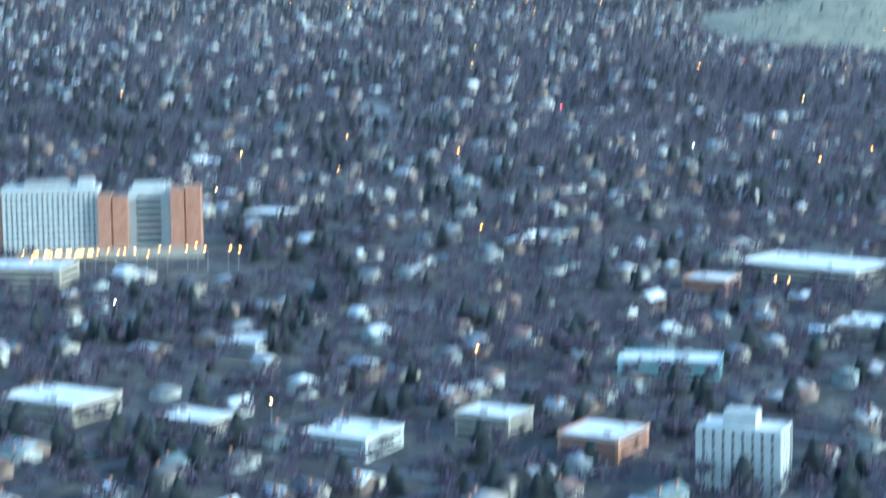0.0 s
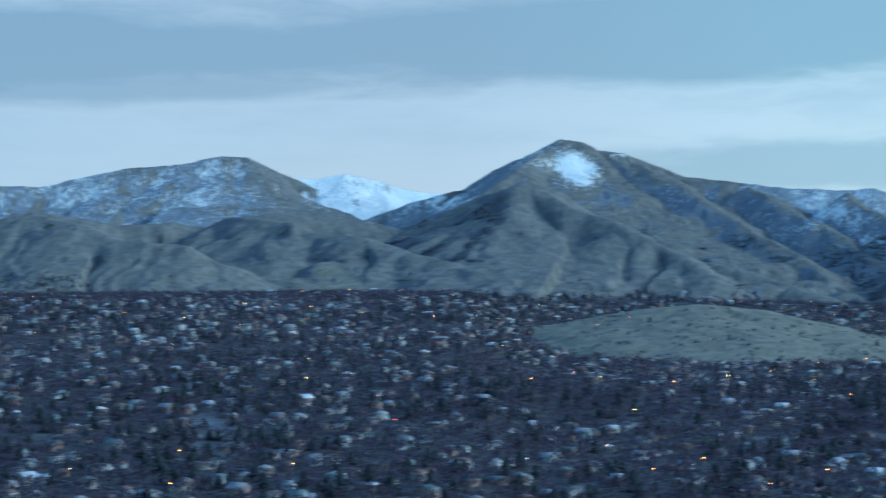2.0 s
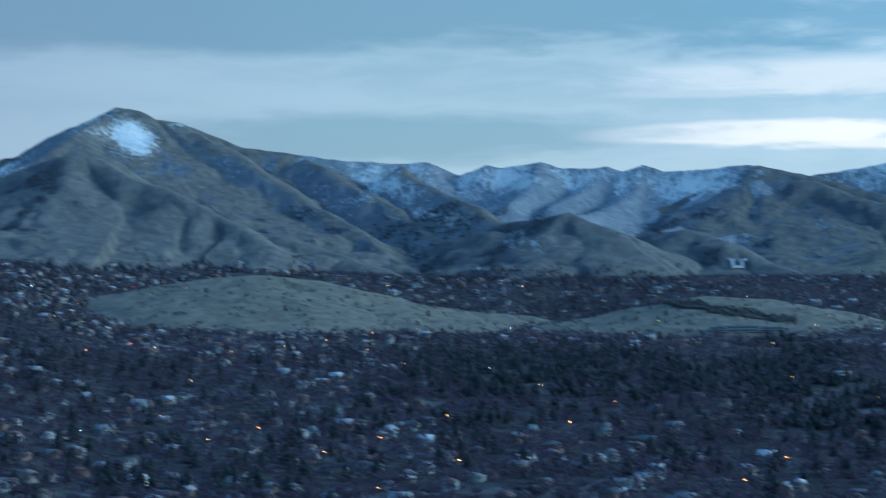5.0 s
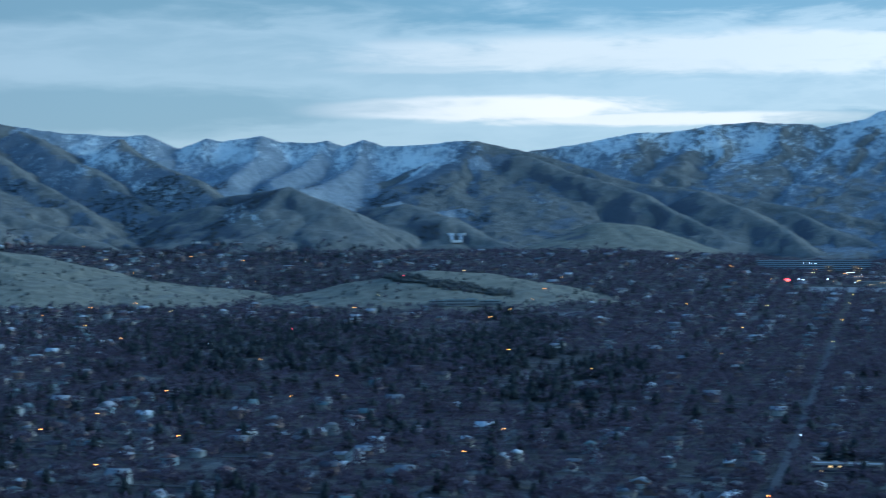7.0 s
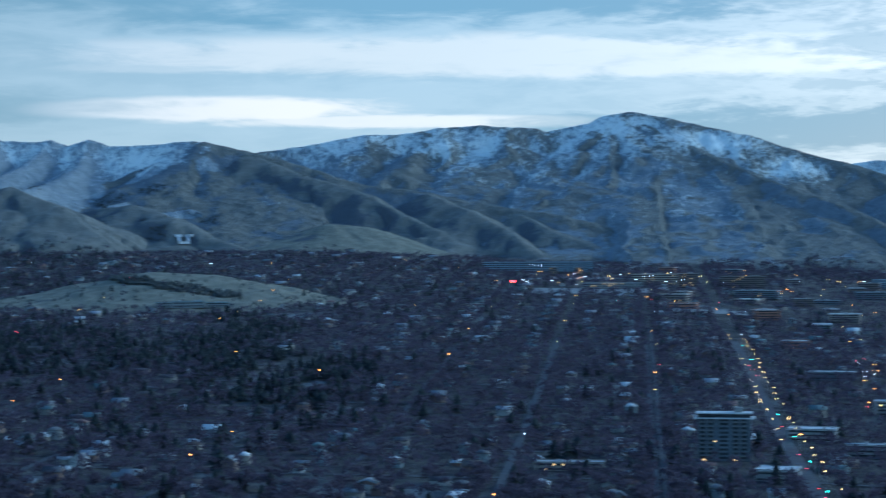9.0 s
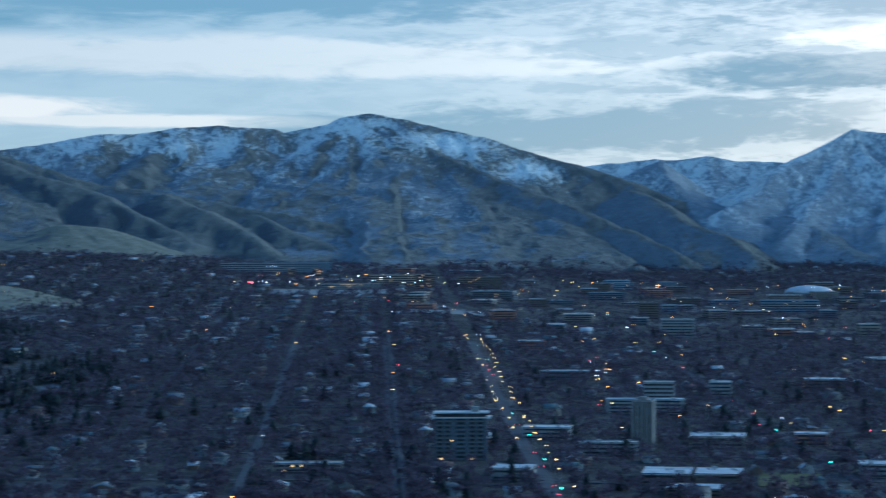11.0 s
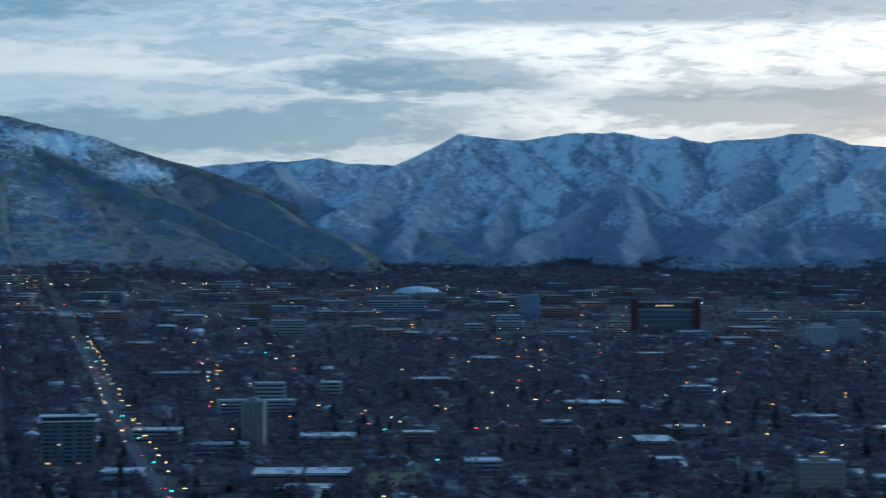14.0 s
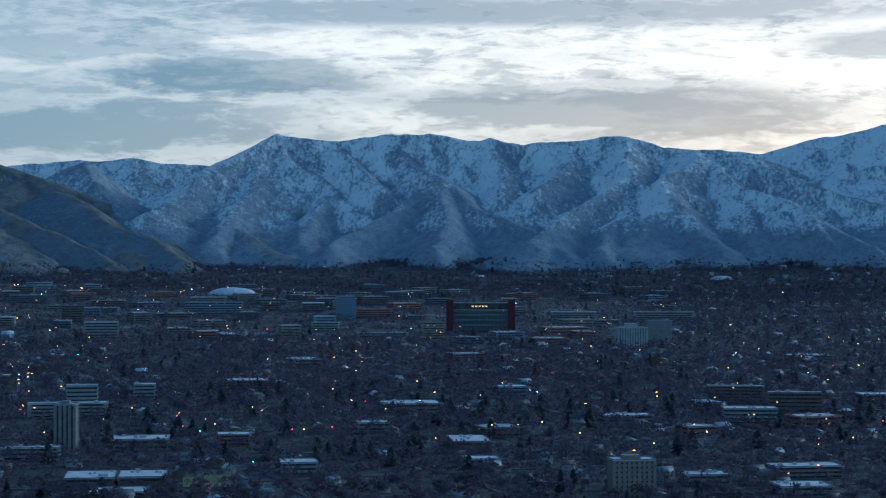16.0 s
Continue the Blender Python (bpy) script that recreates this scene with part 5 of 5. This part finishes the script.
def house_template(kind):
    make, w, d, h, rise = kind
    ob = thing("house", "", "house", "houses of the town")
    wall, roof = make(w, d, h, rise)
    for name, (v, q), mat in (("wall", wall, HOUSE_WALL), ("roof", roof, HOUSE_ROOF)):
        o = part(name, mesh_of(name, (v, to_triangles(q)), mat), None, ob)
        if name == "roof":
            part("chimney", box(bmesh.new(), w * 0.18, w * 0.18 + 0.8, d * 0.1, d * 0.1 + 0.9, h + rise * 0.3, h + rise + 0.7), BROWN_BRICK, o)
    glass = data("window", box(bmesh.new(), -0.55, 0.55, -0.06, 0.06, 0, 1.3), GLASS)
    for k in (0, 2):
        for side in (-1, 1):
            part("window", glass, None, ob, at=pose(side * (w / 2), -d / 2 + (k + 0.6) * d / 3.2, 1.0, 0, 0, 90))
    for side in (-1, 1):
        part("window", glass, None, ob, at=pose(w * 0.24 * side, -d / 2, 1.0))
    part("door", box(bmesh.new(), -0.5, 0.5, -d / 2 - 0.07, -d / 2 + 0.05, -0.2, 2.0), DARK_WALL, ob)
    part("porch_roof", box(bmesh.new(), -1.6, 1.6, -d / 2 - 1.9, -d / 2 - 0.05, 2.5, 2.68), TRIM, ob)
    return ob


# ---- where houses and trees stand ----
rng = np.random.default_rng(7)
CLEAR = np.array(KEEP_CLEAR)


def is_clear(x, y, grow=0.0):
    ok = np.ones(len(x), bool)
    for cx, cy, c in CLEAR:
        ok &= (x - cx) ** 2 + (y - cy) ** 2 > (c + grow) ** 2
    return ok


def cemetery(b, r):
    """The wooded graveyard below the bench, 0 to 1."""
    x, y = r * np.sin(np.radians(b)), r * np.cos(np.radians(b))
    b, r = b + 4.5 * layers(x / 180, y / 180, 61, 4), r + 320 * layers(x / 170, y / 170, 62, 4)
    inside = smooth(14.5, 18, b) * smooth(32, 29, b) * smooth(1650, 1800, r) * smooth(2480, 2300, r)
    return inside


def campus(b, r):
    return smooth(42, 45, b) * smooth(67, 64, b) * smooth(2380, 2500, r) * smooth(3600, 3500, r)


hu, hv, ht = [], [], []
for v in STREETS:
    for side in (-1, 1):
        u = np.arange(250, 4300, 14.0)
        hu.append(u + rng.normal(0, 4.5, len(u)))
        hv.append(v + side * (19 + np.abs(rng.normal(0, 9.0, len(u)))) + (3 * side if v in WIDE else 0))
        ht.append(np.full(len(u), 90.0 * side - GRID))
hu, hv, ht = np.concatenate(hu), np.concatenate(hv), np.radians(np.concatenate(ht))
hx, hy = to_world(hu, hv)
hb, hr = polar(hx, hy)
hz, _, _, hill = land(hb, hr, True)
thin = np.interp(hr, (600, 1500, 2600, 3300, 4200), (0.92, 0.80, 0.72, 0.65, 0.55)) * np.interp(hb, (12, 24, 34, 75), (0.70, 0.58, 0.42, 0.46))
ok = (in_town(hb, hr) > 0.5) & wooded_toe(hb, hr, hz, hill) & is_clear(hx, hy, 8) & (rng.random(len(hx)) < thin)
ok &= (cemetery(hb, hr) < 0.3) & (rng.random(len(hx)) > campus(hb, hr)) & (np.abs((hu - 350) % 128 - 0) > 7)
park = layers(hx / 330, hy / 330, 77, 2) > 0.55
ok &= ~(park & (hr > 1300))
hx, hy, hz, ht, hb, hr = (a[ok] for a in (hx, hy, hz, ht, hb, hr))
kind = rng.integers(0, len(HOUSE_KINDS), len(hx))
ht = ht + rng.normal(0, 0.03, len(hx)) + (rng.random(len(hx)) < 0.35) * math.pi / 2
order = np.argsort(np.where(hb < 16, hr, hr * 0.82))
near = np.zeros(len(hx), bool)
near[order[:200]] = True
HOUSE_LABELS = ("small gabled house under bare trees", "low hip-roofed bungalow under bare trees", "two-storey gabled house with a porch", "narrow steep-gabled cottage under bare trees", "square two-storey hip-roofed house", "long low ranch house under bare trees")
for k, spec in enumerate(HOUSE_KINDS):
    ids = np.nonzero(near & (kind == k))[0]
    first = house_template(spec)
    first["label"] = HOUSE_LABELS[k]
    for n, i in enumerate(ids):
        m = Matrix.Translation((hx[i], hy[i], hz[i])) @ Matrix.Rotation(ht[i], 4, "Z")
        if n == 0:
            first.matrix_basis = m
        else:
            copy_thing(first, m)
walls, roofs = [], []
for k, (make, w, d, h, rise) in enumerate(HOUSE_KINDS):
    ids = np.nonzero(~near & (kind == k))[0]
    wall, roof = make(w, d, h, rise)
    at = np.stack([hx[ids], hy[ids], hz[ids]], -1)
    size = rng.uniform(0.72, 1.1, len(ids))
    walls.append(joined((wall[0], to_triangles(wall[1])), at, ht[ids], size))
    roofs.append(joined((roof[0], to_triangles(roof[1])), at, ht[ids], size))
town = thing("far_houses", "thousands of small houses on the valley floor", "houses")
town["kind"] = "stuff"
part("wall", mesh_of("wall", merge(walls), FAR_WALL), None, town)
part("roof", mesh_of("roof", merge(roofs), FAR_ROOF), None, town)

# ---- where the street lights stand ----
places = []
for u in np.arange(1150, 2190, 36):  # the lit avenue: an even row on one side, a few on the other
    places.append((*to_world(u + rng.normal(0, 1.5), 119.5), 1))
    if u > 1350 and rng.random() < 0.55:
        places.append((*to_world(u + rng.normal(0, 6), 104.5), 1))
for u in np.arange(1180, 2190, 128):
    places.append((*to_world(u, 116), 4 if rng.random() < 0.7 else 3))
# masts over the clinics' car parks
for k in range(34):
    places.append((*to_world(rng.uniform(2840, 3180), rng.uniform(-170, 150)), int(rng.choice((5, 6, 6, 7, 7, 1)))))
for k in range(22):
    places.append((*to_world(rng.uniform(3120, 3330), 290 + rng.uniform(0, 560)), int(rng.choice((5, 5, 6, 7)))))
for u, v, k in ((2928, -184, 8), (2920, -181, 8), (2925, -178, 5), (2658, -23, 4), (2650, -20, 3), (3274, -177, 7), (3274, -168, 7), (3270, -158, 7), (3020, 30, 7), (2900, -205, 5)):
    places.append((*to_world(u, v), k))
for k in range(22):  # the hospital's car park
    b, d = radians(-12.4 + 0.30 * k), 1060 + rng.normal(0, 5)
    places.append((d * math.sin(b), d * math.cos(b), 0))
for u in np.arange(1300, 2600, 90):
    places.append((*to_world(u, 317 - 5), int(rng.choice((1, 3, 4, 2)))))
for v in STREETS:
    for u in np.arange(350, 3300, 128):
        if rng.random() < 0.34:
            places.append((*to_world(u + rng.normal(0, 12), v + 5.6), int(rng.choice((0, 0, 0, 0, 0, 1, 1, 2, 3)))))
for k in range(80):
    b, d = radians(rng.uniform(40, 66)), rng.uniform(2450, 3450)
    places.append((d * math.sin(b), d * math.cos(b), int(rng.choice((0, 1, 2, 2, 0, 3, 1)))))
for k in range(130):
    b, d = radians(rng.uniform(46, 72)), rng.uniform(1300, 2700)
    places.append((d * math.sin(b), d * math.cos(b), int(rng.choice((0, 0, 1, 1, 2, 3)))))
places = [p for p in places if -14.5 < polar(p[0], p[1])[0] < 74 and 575 < polar(p[0], p[1])[1] < 3500]


def open_to_lamps(x, y):
    """Trees keep clear of the lamps and of the pavement before them."""
    ok = np.ones(len(x), bool)
    for lx, ly, _ in places:
        r = math.hypot(lx, ly)
        for back in (0, 9, 18):
            cx, cy = lx * (1 - back / r), ly * (1 - back / r)
            ok &= (x - cx) ** 2 + (y - cy) ** 2 > 49
    return ok


# ---- trees: rows along the streets, and gardens between ----
def scatter(count, lo, hi, b0=-15, b1=75):
    r = np.sqrt(rng.uniform(lo * lo, hi * hi, count))
    b = rng.uniform(b0, b1, count)
    a = np.radians(b)
    return r * np.sin(a), r * np.cos(a)


def trees_at(x, y):
    b, r = polar(x, y)
    z, _, _, hill = land(b, r, True)
    v = x * COS - y * SIN
    off = np.min(np.abs(v[:, None] - np.array([s for s in STREETS])[None]) + np.array([0 if s in (-84, *WIDE) else 2.0 for s in STREETS])[None], axis=1)
    ok = (in_town(b, r) > 0.5) & is_clear(x, y, -7) & (off > 4.5) & (wooded_toe(b, r, z, hill) | ((rng.random(len(x)) < 0.03) & (b < 36)))
    ok &= (np.abs(v - 112) > 10.5) & ~((b > -14) & (b < -6) & (r > 1015) & (r < 1095))
    return ok, z, b, r


def wood_and_needles():
    xs, ys = zip(scatter(8500, 580, 1300), scatter(34000, 1300, 2300), scatter(56000, 2300, 3650), scatter(20000, 3400, 4300, 42, 75))
    sx, sy = [], []
    for v in STREETS:
        for side in (-1, 1):
            u = np.arange(300, 3400, 13.0)
            a, b = to_world(u + rng.normal(0, 2, len(u)), v + side * (9.5 if v != 112 else 12.5) + rng.normal(0, 0.8, len(u)))
            sx.append(a)
            sy.append(b)
    x, y = np.concatenate(list(xs) + sx), np.concatenate(list(ys) + sy)
    ok, z, b, r = trees_at(x, y)
    ok &= (rng.random(len(x)) < np.interp(r, (600, 1300, 2000, 4000), (0.75, 0.85, 0.92, 0.9)))
    ok &= (rng.random(len(x)) > 0.55 * campus(b, r)) & open_to_lamps(x, y)
    grave = cemetery(b, r)
    dark = np.interp(r, (600, 1500, 2300, 2700, 3400), (0.12, 0.08, 0.09, 0.16, 0.20)) * np.interp(b, (0, 24, 36, 75), (1.0, 0.8, 0.28, 0.24))
    dark = dark * np.clip(1.1 + 2.2 * layers(x / 130, y / 130, 91, 3), 0.15, 3.0)
    dark = np.maximum(dark, grave * 0.5)
    evergreen = rng.random(len(x)) < dark
    glade = layers(x / 60, y / 25, 55, 2) > 0.30
    ok &= ~(glade & (grave > 0.5))
    return tuple(a[ok] for a in (x, y, z, r, b, evergreen))


tx, ty, tz, tr, tb, evergreen = wood_and_needles()
TREE_LOD = ((0, 1250, 78, 0.045, 8, 7), (1250, 2000, 22, 0.066, 5, 5), (2000, 9000, 9, 0.120, 3, 4))


def plant(mask, leafy, label_near, group):
    """The 220 trees that stand nearest as things, the rest in one stuff object."""
    ids = np.nonzero(mask)[0]
    ids = ids[np.argsort(np.where(tb[ids] < 16, tr[ids], tr[ids] * 0.82))]
    close, rest = ids[:220], ids[220:]
    size = (rng.uniform(7.5, 16, len(ids)) * np.interp(tr[ids], (1500, 2800), (1.0, 0.62)) if leafy else rng.uniform(7.5, 14.0, len(ids)) * np.where(tb[ids] < 16, 0.92, 1.0))
    variants = []
    name = "evergreen_tree" if leafy else "bare_tree"
    for k in range(5):
        crown = evergreen_crown(rng, 11, 8) if leafy else bare_crown(rng, 330, 0.022)
        ob = thing(name, label_near, "tree", group)
        part("trunk", trunk_mesh("trunk", 0.92 if leafy else 0.62, 0.020, rng, 0 if leafy else 7), None, ob)
        part("crown", mesh_of("crown", crown, NEEDLE if leafy else TWIG), None, ob)
        variants.append([ob, False, 1.0])
    for n, i in enumerate(close):
        pair = variants[n % 5]
        m = Matrix.Translation((tx[i], ty[i], tz[i])) @ Matrix.Rotation(rng.uniform(0, 6.28), 4, "Z") 
        m = m @ Matrix.Scale(size[n] / pair[2] if pair[1] else size[n], 4)
        if pair[1]:
            copy_thing(pair[0], m)
        else:
            pair[0].matrix_basis, pair[1], pair[2] = m, True, size[n]
    pairs = []
    for lo, hi, twigs, width, tiers, blades in TREE_LOD:
        for k in range(6):
            crown = evergreen_crown(rng, tiers, blades) if leafy else bare_crown(rng, twigs, width)
            sel = (tr[rest] >= lo) & (tr[rest] < hi) & (np.arange(len(rest)) % 6 == k)
            if sel.any():
                i = rest[sel]
                pairs.append(joined(crown, np.stack([tx[i], ty[i], tz[i]], -1), rng.uniform(0, 6.28, len(i)), size[220:][sel] * rng.uniform(0.85, 1.15, len(i)), size[220:][sel]))
    wood = thing("evergreen_woods" if leafy else "bare_woods", "dark evergreens scattered through the town" if leafy else "leafless grey-brown trees covering the town", "trees")
    wood["kind"] = "stuff"
    part("crowns", mesh_of("crowns", merge(pairs), NEEDLE if leafy else TWIG), None, wood)


plant(evergreen, True, "dark evergreen tree with drooping boughs", "evergreens among the houses")
plant(~evergreen, False, "leafless deciduous tree with grey-brown twigs", "bare trees among the houses")



def scrub():
    """Dark bushes in the hollows of the grassy hills, thickest along the knoll's draw."""
    r = np.sqrt(rng.uniform(2600 ** 2, 4150 ** 2, 150000))
    b = rng.uniform(-13, 31, len(r))
    z, snow, wild, hill = land(b, r, True)
    x, y = r * np.sin(np.radians(b)), r * np.cos(np.radians(b))
    thick = wild + 0.5 * layers(x / 55, y / 55, 411, 3)
    up = np.degrees(np.arctan2(z - EYE, r))
    draw = np.abs(up - np.interp(b, (24.6, 25.4, 26.6, 28.4), (-0.80, -0.90, -1.15, -1.42))) < 0.10 + 0.08 * layers(x / 30, y / 30, 412, 2)
    draw &= (r > 2610) & (r < 2880) & (b > 24.6) & (b < 28.4)
    keep = (hill > 0.5) & (snow < 0.2) & (((thick > 0.80) & (rng.random(len(r)) < 0.55)) | draw | (rng.random(len(r)) < np.where(r < 3150, 0.03, 0.006)))
    keep &= ~((np.abs(b - 26.73) < 0.5) & (r > 3600) & (r < 3960))
    pairs = []
    ids = np.nonzero(keep)[0]
    for k in range(5):
        i = ids[k::5]
        big = np.where(draw[i], 1.6, 1.0)
        pairs.append(joined(evergreen_crown(rng, 3, 5), np.stack([x[i], y[i], z[i] - 0.5], -1), rng.uniform(0, 6.28, len(i)), rng.uniform(4, 9, len(i)) * big, rng.uniform(1.8, 4.2, len(i)) * big))
    bushes = thing("hillside_scrub", "dark scrub oak in the folds of the grassy hills", "shrubs")
    bushes["kind"] = "stuff"
    part("crowns", mesh_of("crowns", merge(pairs), SCRUB), None, bushes)


scrub()

# ---- cars on the lit avenue ----
def car_template(paint):
    ob = thing("car", "", "car", "cars on the avenue")
    bm = box(bmesh.new(), -0.9, 0.9, -2.2, 2.2, 0.35, 0.95)
    part("body", bm, paint, ob)
    bm = box(bmesh.new(), -0.78, 0.78, -1.2, 1.4, 0.95, 1.5)
    for v in bm.verts:
        if v.co.z > 1.2:
            v.co.x, v.co.y = v.co.x * 0.82, v.co.y * 0.78
    part("cabin", bm, GLASS, ob)
    wheel = data("wheel", ring(bmesh.new(), ((0.33, -0.12), (0.33, 0.12)), 10), DARK_WALL)
    for sx in (-0.82, 0.82):
        for sy in (-1.4, 1.4):
            part("wheel", wheel, None, ob, at=pose(sx, sy, 0.33, 0, 90, 0))
    for sx in (-0.6, 0.6):
        part("headlight", box(bmesh.new(), sx - 0.2, sx + 0.2, 2.18, 2.3, 0.55, 0.85), HEADLIGHT, ob, "lit headlight")
        part("tail_light", box(bmesh.new(), sx - 0.2, sx + 0.2, -2.3, -2.18, 0.6, 0.85), STOP_RED, ob, "lit red tail light")
    return ob


CAR_KINDS = [(WHITE_WALL, "white car with lit lights on the avenue"), (DARK_WALL, "dark brown car with lit lights on the avenue"), (BLUE_WALL, "blue-grey car with lit lights on the avenue")]
for k, (paint, words) in enumerate(CAR_KINDS):
    first = car_template(paint)
    first["label"] = words
    for n in range(5):
        away = (n + k) % 2
        x, y = to_world(rng.uniform(1180, 2150), 112 + (3.0 if away else -3.0))
        b, d = polar(x, y)
        m = pose(x, y, float(land([b], [d])[0]) + 0.62, 0, 0, -GRID + (0 if away else 180))
        if n == 0:
            first.matrix_basis = m
        else:
            copy_thing(first, m)

# ---- street lights, traffic lights ----
def lamp_template(name, label, glow, size, tall):
    bm = ring(bmesh.new(), ((0.11, 0), (0.07, tall)), 6)
    box(bm, -0.05, 1.6, -0.05, 0.05, tall - 0.1, tall)
    ob = tagged(new(name, data(name, bm, STEEL)), label, "street lamp", "street lights")
    part("lamp_head", ring(bmesh.new(), ((size * 0.4, tall - size * 0.9), (size, tall - size * 0.4), (size, tall), (size * 0.5, tall + size * 0.4)), 8, 1.6), glow, ob, "glowing lamp head")
    return ob


LAMPS = [lamp_template("street_lamp", "tall street lamp with a lit orange head", SODIUM, 0.46, 12.5), lamp_template("street_lamp", "tall street lamp with a lit yellow head", WARM, 0.42, 12.0),
         lamp_template("street_lamp", "street lamp with a lit white head", COOL, 0.36, 12.0), lamp_template("traffic_light", "traffic light showing red", STOP_RED, 0.42, 6.0),
         lamp_template("traffic_light", "traffic light showing green", GO_GREEN, 0.50, 6.0), lamp_template("flood_mast", "tall mast with orange flood lights over a car park", SODIUM, 0.62, 15.0),
         lamp_template("flood_mast", "tall mast with yellow flood lights over a car park", WARM, 0.62, 15.0), lamp_template("flood_mast", "tall mast with white flood lights over a car park", COOL, 0.62, 15.0),
         lamp_template("sign_light", "glowing red sign on a post", STOP_RED, 1.6, 12.0)]
used = set()
count = 0
for x, y, k in places:
    b, d = polar(x, y)
    if not (-14.5 < b < 74 and 575 < d < 3500) or count > 800:
        continue
    if d > 900 and rng.random() < 0.15:
        continue
    z = float(land([b], [d])[0])
    m = Matrix.Translation((x, y, z)) @ Matrix.Rotation(rng.uniform(0, 6.28), 4, "Z") @ Matrix.Scale(1.0, 4)
    if k in used:
        copy_thing(LAMPS[k], m)
    else:
        LAMPS[k].matrix_basis = m
        used.add(k)
    count += 1
